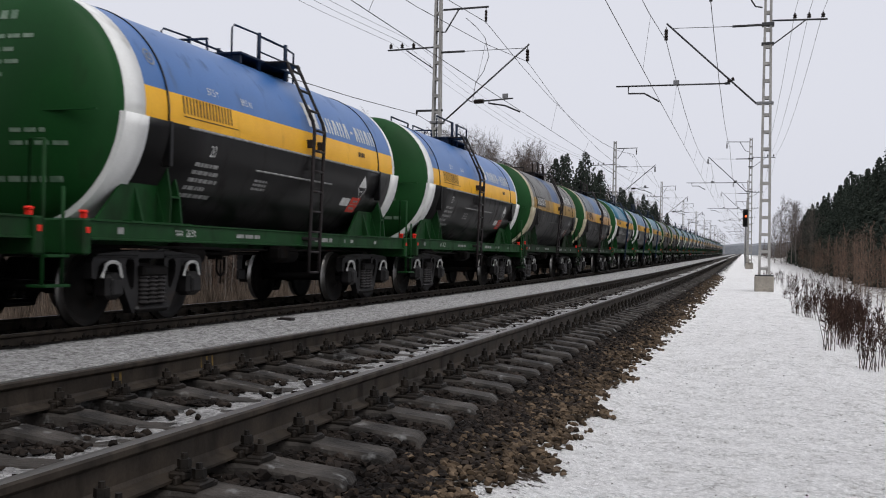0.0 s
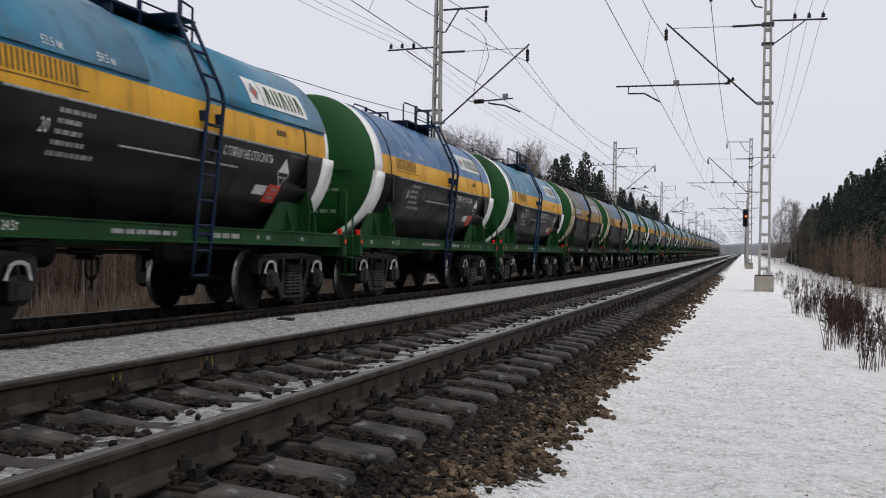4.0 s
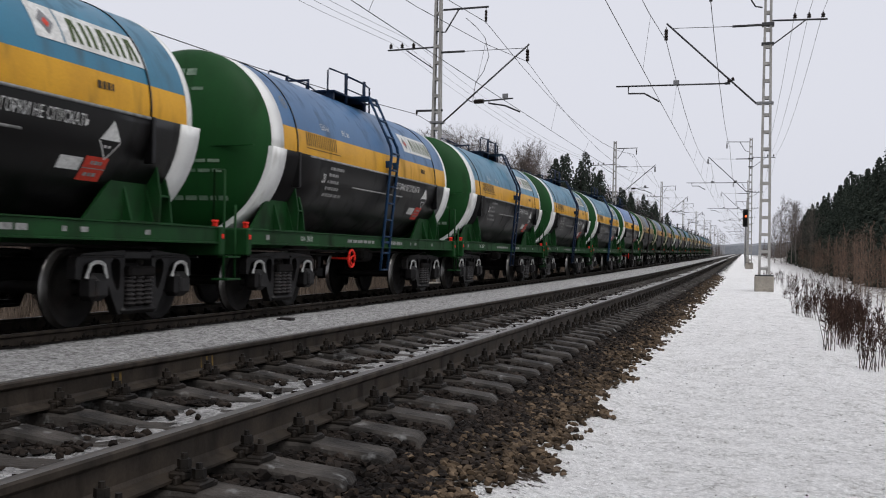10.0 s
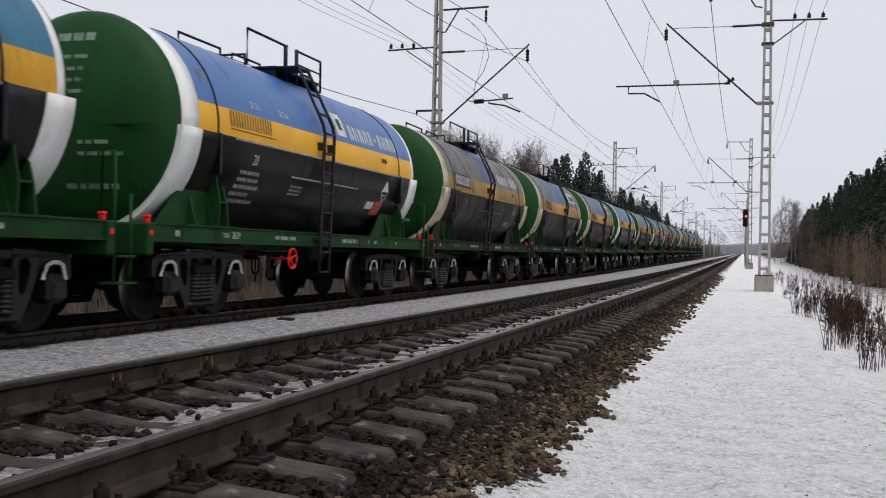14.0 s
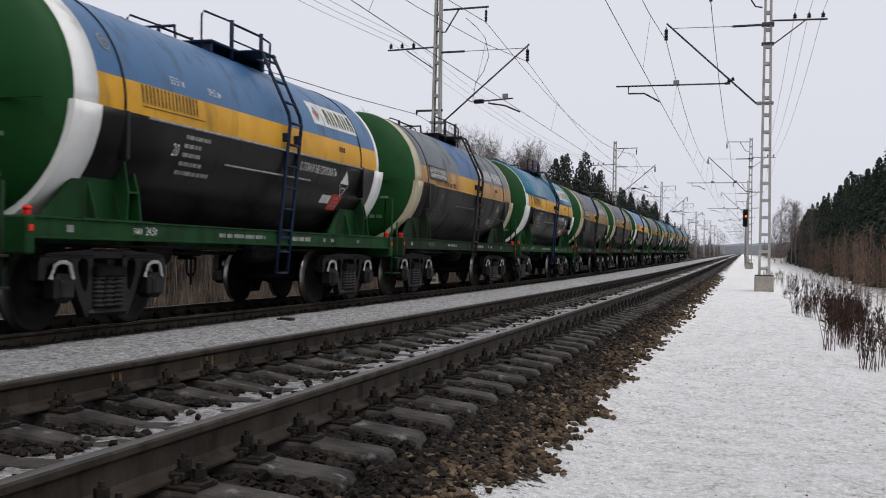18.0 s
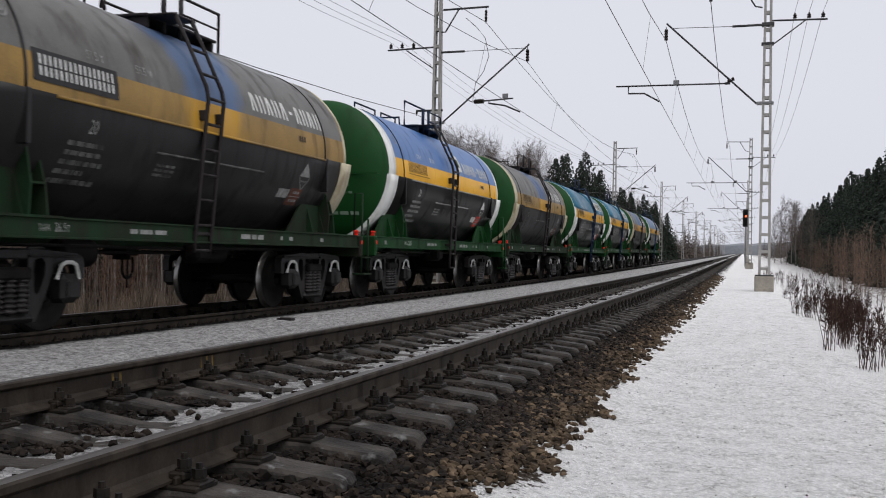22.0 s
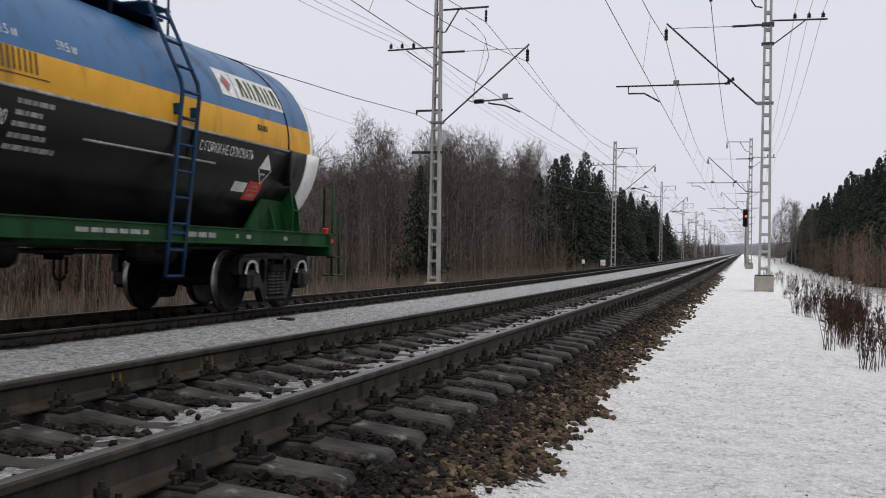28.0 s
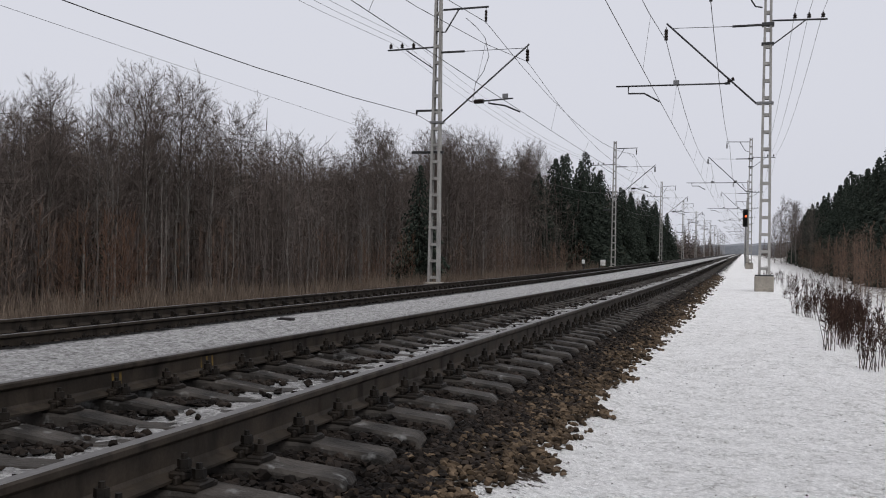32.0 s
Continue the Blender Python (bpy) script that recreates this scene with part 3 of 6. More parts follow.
def build_track(label, x0, z0, near, skew):
    track = tagged(new("railway_track"), label, "railway track", kind="structure")
    for s in (-1, 1):
        part("rail", rail_mesh(x0 + s * 0.7965, z0), None, track, "brown rail with a worn bright head")
    rng = random.Random(5)
    for i in range(near):
        y = FIRST + i * PITCH
        s = new("sleeper", SLEEPER)
        s.parent = track
        s.matrix_basis = pose(x0 + rng.uniform(-0.012, 0.012), y, z0 + float(rise(y)) + 0.0, 0, 0, skew + rng.uniform(-0.5, 0.5))
        for q in (-1, 1):
            f = new("fastening", FASTEN if i < (44 if x0 == 0.0 else 26) else FASTEN_FAR)
            f.parent = s
            f.matrix_basis = pose(q * 0.7965 / math.cos(radians(skew)), 0, 0, 0, 0, -skew)
    VV, FF, o = [], [], 0
    sv = np.array([v.co[:] for v in SLEEPER.vertices])
    fv = np.array([v.co[:] for v in FASTEN_FAR.vertices])
    SLEEPER.calc_loop_triangles()
    FASTEN_FAR.calc_loop_triangles()
    st = np.array([t.vertices[:] for t in SLEEPER.loop_triangles])
    ft = np.array([t.vertices[:] for t in FASTEN_FAR.loop_triangles])
    for v, f, mat_name, name, offs, last in ((sv, st, "sleeper", "distant_sleepers", (0.0,), 420), (fv, ft, "fasten", "distant_fastenings", (-0.7965, 0.7965), 240)):
        P = np.array([(x0 + q, FIRST + i * PITCH, z0 + float(rise(FIRST + i * PITCH)), 1.0, 0.0) for i in list(range(-70, 0)) + list(range(near, last)) for q in offs])
        P[:, 4] = radians(skew) if name == "distant_sleepers" else 0.0
        P[:, 1] += np.where(name == "distant_sleepers", 0.0, (P[:, 0] - x0) * math.tan(radians(skew)))
        V, F = scatter([(v, f)], P, np.random.default_rng(1))
        ob = part(name, big_mesh(name, V, F, M[mat_name]), None, track)
        tagged(ob, kind="stuff")
    return track


SKEW = 8.9
near_track = build_track("railway track with concrete sleepers on dark ballast", 0.0, 0.0, 130, SKEW)
far_track = build_track("further railway track with rusty rails behind a snow strip", FAR_X, FAR_Z, 90, SKEW)


for y0 in (5.50, 5.58, 6.58, 6.66, 6.74):
    b = Build().add([(-0.7965 + 0.0095, y0, -0.055), (-0.7965 + 0.0095, y0 + 0.028, -0.055), (-0.7965 + 0.0095, y0 + 0.036, -0.134), (-0.7965 + 0.0095, y0 + 0.014, -0.134)], [(3, 2, 1, 0)])
    part("paint_mark", b, M["railmark"], near_track, "faded yellow paint mark on the rail web")


# ---- ballast ----
def rocks(seed, count=9):
    """Small broken stones: sharp-edged solids round a few scattered corners."""
    rng = np.random.default_rng(seed)
    out = []
    for _ in range(count):
        d = rng.normal(0, 1, (11, 3))
        d = d / np.linalg.norm(d, axis=1)[:, None] * rng.uniform(0.8, 1.15, (11, 1)) * rng.uniform(0.6, 1.2, 3) * np.array([1, 1, 0.82])
        bm = bmesh.new()
        for p in d:
            bm.verts.new(p)
        hull = bmesh.ops.convex_hull(bm, input=bm.verts)
        bmesh.ops.delete(bm, geom=hull["geom_interior"], context="VERTS")
        bmesh.ops.triangulate(bm, faces=bm.faces)
        bm.verts.index_update()
        out.append((np.array([v.co[:] for v in bm.verts]), np.array([[v.index for v in f.verts] for f in bm.faces])))
        bm.free()
    return out


ROCKS = rocks(3)


def strew(name, label, x0, x1, y0, y1, per_m2, size, material, seed, thin=0.0, clear=False, sink=0.42, edge=0.0, fade=0.0):
    rng = np.random.default_rng(seed)
    n = int((x1 - x0) * (y1 - y0) * per_m2)
    x, y = rng.uniform(x0, x1, n), y0 + (y1 - y0) * rng.uniform(0, 1, n) ** (1.0 + thin)
    keep = np.ones(n, bool)
    if clear:
        ys = y - FIRST - x * math.tan(radians(SKEW))
        frac = np.abs(ys / PITCH - np.round(ys / PITCH)) * PITCH
        keep &= ~((np.abs(x) < 1.36) & (frac < 0.14) & (rng.uniform(0, 1, n) > 0.025))
        keep &= ~((np.abs(np.abs(x) - 0.7965) < 0.09) & (frac < 0.2))
        snowy = lump(x, y, 1.9, 0.7) + 0.5 * lump(x, y, 6.0, 1.9)
        keep &= ~((x > -0.62) & (x < 0.72) & (snowy + 2.0 * (x + 0.20) > 0.0) & (rng.uniform(0, 1, n) > 0.05))
    if edge:
        rim = edge + 0.13 * lump(x * 0.3, y, 0.9, 0.3) + 0.16 * lump(x, y, 2.7, 1.1)
        keep &= rng.uniform(0, 1, n) < np.clip(1.0 - (x - rim) / 0.22, 0.0, 1.0) ** 1.5
    if fade:
        keep &= rng.uniform(0, 1, n) < np.clip((x - fade) / 0.4 + 0.5, 0.08, 1.0)
    x, y = x[keep], y[keep]
    s = size * rng.uniform(0.55, 1.3, len(x))
    P = np.stack([x, y, ground_z(x, y) + s * sink, s, rng.uniform(0, 6.28, len(x))], -1)
    V, F = scatter(ROCKS, P, rng)
    tagged(new(name, big_mesh(name, V, F, material)), label, "ballast", kind="stuff")


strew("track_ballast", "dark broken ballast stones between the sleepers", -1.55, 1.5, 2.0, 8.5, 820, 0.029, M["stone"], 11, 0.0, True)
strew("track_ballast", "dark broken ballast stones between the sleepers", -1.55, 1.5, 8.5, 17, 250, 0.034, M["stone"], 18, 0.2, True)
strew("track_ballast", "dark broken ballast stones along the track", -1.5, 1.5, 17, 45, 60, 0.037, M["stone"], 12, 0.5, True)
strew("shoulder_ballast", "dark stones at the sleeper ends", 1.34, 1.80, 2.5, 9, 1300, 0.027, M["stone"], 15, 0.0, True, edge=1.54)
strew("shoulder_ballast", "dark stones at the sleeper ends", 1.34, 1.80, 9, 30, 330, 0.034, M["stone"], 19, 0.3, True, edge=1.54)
strew("shoulder_gravel", "brown gravel stones on the track shoulder", 1.36, 2.3, 2.5, 9, 1250, 0.028, M["gravel"], 13, 0.0, True, edge=1.77, fade=1.56)
strew("shoulder_gravel", "brown gravel stones on the track shoulder", 1.36, 2.2, 9, 20, 560, 0.030, M["gravel"], 20, 0.2, True, edge=1.77, fade=1.56)
strew("shoulder_gravel", "brown gravel stones on the track shoulder", 1.4, 2.1, 20, 60, 110, 0.037, M["gravel"], 14, 0.4, edge=1.78, fade=1.52)
strew("path_grit", "few dark crumbs of stone lying on the trodden snow", 1.9, 4.6, 3, 22, 4, 0.007, M["stone"], 26, 0.3, sink=0.2)
strew("far_ballast", "dark ballast stones along the further track", -7.3, -4.5, 8, 30, 70, 0.032, M["stone"], 17, 0.5, sink=0.1)


# ---- overhead line ----
def pin_insulator(parent, x, y, z):
    b = Build().lathe([(0, 0.012), (0.05, 0.012), (0.051, 0.07), (0.09, 0.075), (0.10, 0.04), (0.13, 0.04), (0.131, 0.075), (0.17, 0.07), (0.19, 0.035), (0.24, 0.03), (0.25, 0.001)], (x, y, z), "z", 10)
    part("pin_insulator", b, M["insul"], parent, "dark ribbed pin insulator")


def string_insulator(parent, p, q, r=0.085, discs=4):
    p, q = Vector(p), Vector(q)
    b = Build().tube([p, q], 0.014, 6)
    for i in range(discs):
        a = p.lerp(q, 0.25 + 0.55 * i / max(1, discs - 1))
        d = (q - p).normalized() * 0.045
        b.tube([a - d, a, a + d], r * 0.75, 10, r)
    part("insulator", b, M["insul"], parent, "dark disc insulator string")


def pole_shaft(pole, zb, zt, w0, w1, d0, d1, count):
    """Two concrete legs joined by battens, narrower towards the top."""
    for s in (-1, 1):
        b, vs = Build(), []
        for z, w, d in ((zb, w0, d0), (zt, w1, d1)):
            o, i = s * w / 2, s * (w / 2 - 0.088)
            vs += [(o, -d / 2, z), (i, -d / 2, z), (i, d / 2, z), (o, d / 2, z)]
        fs = [(0, 1, 5, 4), (1, 2, 6, 5), (2, 3, 7, 6), (3, 0, 4, 7), (3, 2, 1, 0), (4, 5, 6, 7)]
        part("leg", b.add(vs, fs if s < 0 else [f[::-1] for f in fs]), M["polecon"], pole)
    for i in range(count):
        z = zb + 0.25 + (zt - zb - 0.4) * i / (count - 1)
        t = (z - zb) / (zt - zb)
        w, d = w0 + (w1 - w0) * t, d0 + (d1 - d0) * t
        part("batten", Build().box(-w / 2 + 0.08, w / 2 - 0.08, -d / 2 + 0.02, d / 2 - 0.02, z - 0.055, z + 0.055), M["polecon"], pole)


def right_pole():
    p = tagged(new("catenary_pole"), "grey concrete lattice catenary pole on a square footing", "catenary pole", "catenary poles")
    part("footing", Build().box(-0.34, 0.34, -0.34, 0.34, -0.75, 0.12, 0.03), M["footing"], p, "square concrete footing in the snow")
    part("base_plate", Build().box(-0.33, 0.33, -0.27, 0.27, 0.12, 0.17, 0.01), M["steel"], p)
    pole_shaft(p, 0.14, 11.2, 0.43, 0.27, 0.34, 0.24, 18)
    part("cantilever", Build().tube([(-0.36, 0, 6.46), (-3.65, 0, 9.57)], 0.034, 8), M["steel"], p, "inclined steel cantilever arm")
    part("stay_rod", Build().tube([(-0.2, 0, 9.36), (-1.26, 0, 9.35)], 0.045, 6).tube([(-1.26, 0, 9.35), (-3.45, 0, 9.38)], 0.012, 4), M["steel"], p)
    part("arm_bracket", Build().box(-0.36, 0.24, -0.16, 0.16, 6.42, 6.52, 0.02), M["galv"], p)
    part("registration_rod", Build().tube([(-1.30, 0, 7.25), (-1.5, 0, 7.24)], 0.05, 8).tube([(-1.5, 0, 7.24), (-5.5, 0, 7.24)], 0.032, 6), M["steel"], p)
    part("steady_arm", Build().tube([(-5.04, 0, 7.22), (-5.04, 0, 6.96), (-4.44, 0, 6.95), (-3.87, 0, 6.63)], 0.035, 6), M["steel"], p)
    part("number_plate", Build().box(-3.37, -3.15, -0.02, 0.02, 7.22, 7.42, 0.01), M["galv"], p)
    string_insulator(p, (-3.66, 0, 9.45), (-3.66, 0, 8.87), 0.075)
    string_insulator(p, (-1.42, 0, 7.3), (-1.16, 0, 7.42), 0.08, 2)
    part("crossarm", Build().tube([(0.08, 0, 9.5), (2.05, 0, 9.47)], 0.035, 6), M["steel"], p)
    part("crossarm_strut", Build().tube([(0.12, 0, 8.65), (0.25, 0, 8.67), (1.3, 0, 9.46)], 0.025, 6), M["steel"], p)
    part("strut_band", Build().box(-0.22, 0.22, -0.16, 0.16, 8.61, 8.69, 0.01), M["steel"], p)
    part("arm_band", Build().box(-0.22, 0.22, -0.16, 0.16, 9.30, 9.42, 0.01), M["steel"], p)
    for x in (0.93, 1.42, 1.90):
        pin_insulator(p, x, 0, 9.5)
    part("feeder_bracket", Build().tube([(-0.2, 0, 10.0), (-0.45, 0, 10.05), (-0.95, 0, 10.85)], 0.03, 6).tube([(-0.1, 0, 10.86), (-2.1, 0, 10.88)], 0.035, 6), M["steel"], p)
    string_insulator(p, (-2.05, 0, 10.85), (-2.05, 0, 10.25), 0.07)
    return p


def left_pole():
    p = tagged(new("catenary_pole"), "grey concrete lattice catenary pole beside the further track", "catenary pole", "catenary poles")
    part("footing", Build().box(-0.34, 0.34, -0.3, 0.3, -0.9, -0.38, 0.03), M["footing"], p)
    pole_shaft(p, -0.45, 11.0, 0.45, 0.27, 0.34, 0.24, 18)
    part("cantilever", Build().tube([(0.24, 0, 5.9), (3.67, 0, 8.85)], 0.034, 8), M["steel"], p, "inclined steel cantilever arm")
    part("arm_bracket", Build().box(-0.26, 0.28, -0.16, 0.16, 5.85, 5.95, 0.02), M["galv"], p)
    part("stay_rod", Build().tube([(0.1, 0, 8.66), (1.1, 0, 8.67)], 0.045, 6).tube([(1.1, 0, 8.67), (3.45, 0, 8.7)], 0.012, 4), M["steel"], p)
    part("registration_rod", Build().tube([(1.85, 0, 6.70), (3.06, 0, 6.78)], 0.032, 6), M["steel"], p)
    string_insulator(p, (1.42, 0, 6.68), (1.95, 0, 6.70), 0.10)
    part("rod_hook", Build().tube([(1.2, 0, 6.78), (1.42, 0, 6.68)], 0.02, 5), M["steel"], p)
    part("steady_arm", Build().tube([(2.1, 0, 6.72), (2.1, 0, 6.61), (2.73, 0, 6.51), (3.34, 0, 6.25)], 0.035, 6), M["steel"], p)
    part("number_plate", Build().box(2.64, 2.86, -0.02, 0.02, 6.79, 6.97, 0.01), M["galv"], p)
    string_insulator(p, (3.60, 0, 8.75), (3.60, 0, 8.12), 0.075)
    part("crossarm", Build().tube([(-0.15, 0, 8.88), (-2.08, 0, 8.82)], 0.035, 6), M["steel"], p)
    part("crossarm_strut", Build().tube([(-0.16, 0, 8.03), (-1.3, 0, 8.79)], 0.025, 6), M["steel"], p)
    for x in (-1.96, -1.49, -1.01):
        pin_insulator(p, x, 0, 8.85)
    part("upper_bracket", Build().tube([(0.2, 0, 10.33), (2.03, 0, 10.37)], 0.04, 6), M["steel"], p)
    part("bracket_strut", Build().tube([(0.15, 0, 9.46), (0.3, 0, 9.46), (0.83, 0, 10.32)], 0.03, 6), M["steel"], p)
    string_insulator(p, (1.93, 0, 10.35), (1.93, 0, 9.72), 0.06)
    part("jumper_loop", Build().tube([(1.1, 0.1, 10.0), (1.55, 0.1, 9.6), (1.92, 0.0, 9.15), (2.07, 0.0, 8.44), (1.9, -0.1, 7.85), (1.59, -0.1, 7.42), (1.45, 0.0, 6.72)], 0.012, 4), M["wire"], p)
    part("lower_bracket", Build().box(-1.0, 0.32, -0.05, 0.05, 4.68, 4.78, 0.01), M["steel"], p)
    part("middle_bracket", Build().box(-0.85, 0.24, -0.04, 0.04, 6.34, 6.42, 0.01), M["steel"], p)
    string_insulator(p, (-0.83, 0, 6.36), (-0.83, 0, 6.19), 0.05, 1)
    return p


SPAN, LAST = 55.0, 12
RP, LP = (3.70, 39.2), (-8.71, 38.4)
first_r, first_l = right_pole(), left_pole()
first_r.matrix_basis, first_l.matrix_basis = pose(RP[0], RP[1], 0, 0, 0, 0), pose(LP[0], LP[1], 0, 0, 0, 0)
for k in [-1] + list(range(1, LAST)):
    for ob, (x, y) in ((first_r, RP), (first_l, LP)):
        yy = y + SPAN * k
        copy_thing(ob, pose(x - (0.25 if k > 0 else 0) * (1 if x > 0 else -1.2), yy, float(rise(yy)) - 0.1 * (k > 0)))


def wire(name, label, x, z, y0, sag, r, ends=LAST - 1, zigzag=0.0):
    """A wire hung from pole to pole."""
    pts = []
    for k in range(-1, ends):
        for i in range(8):
            t = i / 8
            y = y0 + SPAN * (k + t)
            pts.append((x + zigzag * (1 - 2 * t) * (1 if k % 2 else -1), y, z + float(rise(y)) - sag * 4 * t * (1 - t)))
    return tagged(part(name, Build().tube(pts, r, 4), M["wire"]), label, "wire", "overhead wires")


def droppers(carrier, x, x2, y0, zc, zm, sag):
    """Thin hangers that tie the contact wire to its carrier."""
    for k in range(-1, 3):
        for t in (0.12, 0.3, 0.5, 0.7, 0.88):
            y = y0 + SPAN * (k + t)
            b = Build().tube([(x, y, zm + float(rise(y)) - sag * 4 * t * (1 - t)), (x2, y, zc + float(rise(y)))], 0.006, 3)
            part("dropper", b, M["wire"], carrier)


for (px, py), sets in ((RP, (("contact_wire", "contact wire over the nearer track", -3.87, 6.62, 0.0, 0.011, 0.0), ("carrier_wire", "carrier wire above the contact wire", -3.66, 8.87, 1.3, 0.012, 0.0), ("feeder_wire", "thick feeder wire on the pole bracket", -2.05, 10.25, 0.9, 0.014, 0.0))),
                       (LP, (("contact_wire", "contact wire over the further track", 3.34, 6.25, 0.0, 0.012, 0.0), ("carrier_wire", "carrier wire above the contact wire", 3.60, 8.12, 1.5, 0.010, 0.0), ("feeder_wire", "feeder wire on the upper bracket", 1.93, 9.72, 1.2, 0.014, 0.0), ("signal_wire", "very thin wire on the lower bracket", -0.30, 4.80, 0.05, 0.004, 0.0), ("earth_wire", "thin wire on the middle bracket", -0.83, 6.19, 0.8, 0.012, 0.0)))):
    for nm, lb, dx, z, sag, r, zig in sets:
        hung = wire(nm, lb, px + dx, z, py, sag, r, LAST - 1, zig)
        if nm == "carrier_wire":
            low = sets[0]
            droppers(hung, px + dx, px + low[2], py, low[3], z, sag)
for dx in (0.93, 1.42, 1.90):
    wire("line_wire", "thin line wire on pin insulators", RP[0] + dx, 9.72, RP[1], 0.8, 0.007)
for dx in (-1.96, -1.49, -1.01):
    wire("line_wire", "thin line wire on pin insulators", LP[0] + dx, 9.08, LP[1], 0.8, 0.007)


# ---- signal and markers ----
def signal():
    s = tagged(new("track_signal"), "black railway colour-light signal showing red", "railway signal")
    part("mast", Build().tube([(0, 0, -0.6), (0, 0, 4.0)], 0.07, 10), M["galv"], s)
    part("head", Build().box(-0.30, 0.30, -0.10, 0.12, 3.6, 5.4, 0.06), M["tie"], s)
    for i, z in enumerate((5.1, 4.7, 4.3, 3.9)):
        part("hood", Build().lathe([(0.0, 0.12), (-0.22, 0.125), (-0.22, 0.115), (0.0, 0.11)], (0, -0.1, z), "y", 14), M["tie"], s)
        part("lens", Build().lathe([(-0.012, 0.001), (-0.012, 0.10), (0.0, 0.105)], (0, -0.1, z), "y", 14), M["glow" if i == 1 else "tie"], s, "lit red lens" if i == 1 else "")
    s.matrix_basis = pose(3.12, 110, float(rise(110)), 0, 0, 3)


def markers():
    a = tagged(new("marker_sign"), "small white square track sign on a short post", "sign")
    part("post", Build().box(-0.06, 0.06, -0.04, 0.04, -0.9, 0.0, 0.01), M["tie"], a)
    part("plate", Build().box(-0.22, 0.22, -0.05, 0.01, -0.05, 0.46, 0.02), M["signwhite"], a)
    a.matrix_basis = pose(-8.8, 89.3, float(rise(89.3)) - 0.34)
    b = tagged(new("marker_post"), "black marker post with a white cap", "post")
    part("post", Build().box(-0.09, 0.09, -0.09, 0.09, -0.9, 0.25, 0.02), M["tie"], b)
    part("cap", Build().box(-0.10, 0.10, -0.10, 0.10, 0.25, 0.55, 0.02), M["signwhite"], b)
    b.matrix_basis = pose(-8.8, 77.9, float(rise(77.9)) - 0.34)
    c = copy_thing(b, pose(-8.8, 150, float(rise(150)) - 0.34))


def plank():
    p = tagged(new("timber_scrap"), "dark broken timber lying on the snow strip", "timber")
    part("board", Build().box(-0.06, 0.06, -0.11, 0.11, 0.0, 0.045, 0.012), M["blackladder"], p)
    part("splinter", Build().box(-0.04, 0.01, 0.09, 0.17, 0.004, 0.03, 0.008), M["blackladder"], p)
    p.matrix_basis = pose(-3.6, 14.05, float(ground_z(-3.6, 14.05)) - 0.005, 0, 0, 80)


signal()
markers()
plank()


# ---- tank wagons ----
ZC, RT, BARREL, RING, WHEEL_R, REAR = 2.65, 1.475, 4.38, 4.82, 0.475, 4.70
BAND0, BAND1 = radians(-3.0), radians(12.5)


def shell(y0, y1, a0, a1, r, seg=24, ny=1, thick=0.0):
    """Part of the tank's round skin between two angles above the level of the axis, on the viewer's side when a < 90 degrees."""
    b, vs, fs = Build(), [], []
    for j in range(ny + 1):
        y = y0 + (y1 - y0) * j / ny
        for i in range(seg + 1):
            a = a0 + (a1 - a0) * i / seg
            vs.append((r * math.cos(a), y, ZC + r * math.sin(a)))
    k = seg + 1
    for j in range(ny):
        for i in range(seg):
            fs.append((j * k + i, (j + 1) * k + i, (j + 1) * k + i + 1, j * k + i + 1))
    b.add(vs, fs, True)
    if thick:
        o = len(vs)
        inner = [((r - thick) * math.cos(a0 + (a1 - a0) * i / seg), y, ZC + (r - thick) * math.sin(a0 + (a1 - a0) * i / seg)) for y in (y0, y1) for i in range(k)]
        ob = ny * k
        rim = [(i + 1, o + i + 1, o + i, i) for i in range(seg)] + [(ob + i, o + k + i, o + k + i + 1, ob + i + 1) for i in range(seg)]
        rim += [(0, o, o + k, ob), (seg, ob + seg, o + k + seg, o + seg)]
        b.v += inner
        b.f += rim
        b.smooth += [False] * len(rim)
        b.mi += [0] * len(rim)
    return b


def patch(b, y0, y1, z0, z1, r, side=1):
    """A painted rectangle that lies on the round skin."""
    a0, a1 = math.asin((z0 - ZC) / r), math.asin((z1 - ZC) / r)
    n = max(1, int(abs(a1 - a0) / 0.08))
    vs = []
    for i in range(n + 1):
        a = a0 + (a1 - a0) * i / n
        for y in (y0, y1):
            vs.append((side * r * math.cos(a), y * side, ZC + r * math.sin(a)))
    b.add(vs, [(2 * i, 2 * i + 1, 2 * i + 3, 2 * i + 2) for i in range(n)], True)


def slab_on(b, low, high, z0, z1, r):
    """A painted four-sided block on the round skin, between the spans low (at z0) and high (at z1), in narrow steps."""
    n = max(1, int((z1 - z0) / 0.05))
    vs = []
    for i in range(n + 1):
        t = i / n
        z = z0 + (z1 - z0) * t
        x = math.sqrt(r * r - (z - ZC) ** 2)
        vs += [(x, low[0] + (high[0] - low[0]) * t, z), (x, low[1] + (high[1] - low[1]) * t, z)]
    b.add(vs, [(2 * i, 2 * i + 1, 2 * i + 3, 2 * i + 2) for i in range(n)], True)


def diamond_on(b, y, z, w, h, r):
    slab_on(b, (y, y), (y - w, y + w), z - h, z, r)
    slab_on(b, (y - w, y + w), (y, y), z, z + h, r)


def words(b, y0, y1, z0, z1, r, rng, side=1, gap=0.05, lo=0.12, hi=0.35):
    """One line of writing that cannot be read, as bars."""
    y = y0
    while y < y1 - 0.04:
        w = min(rng.uniform(lo, hi), y1 - y)
        patch(b, y, y + w, z0, z1, r, side)
        y += w + gap


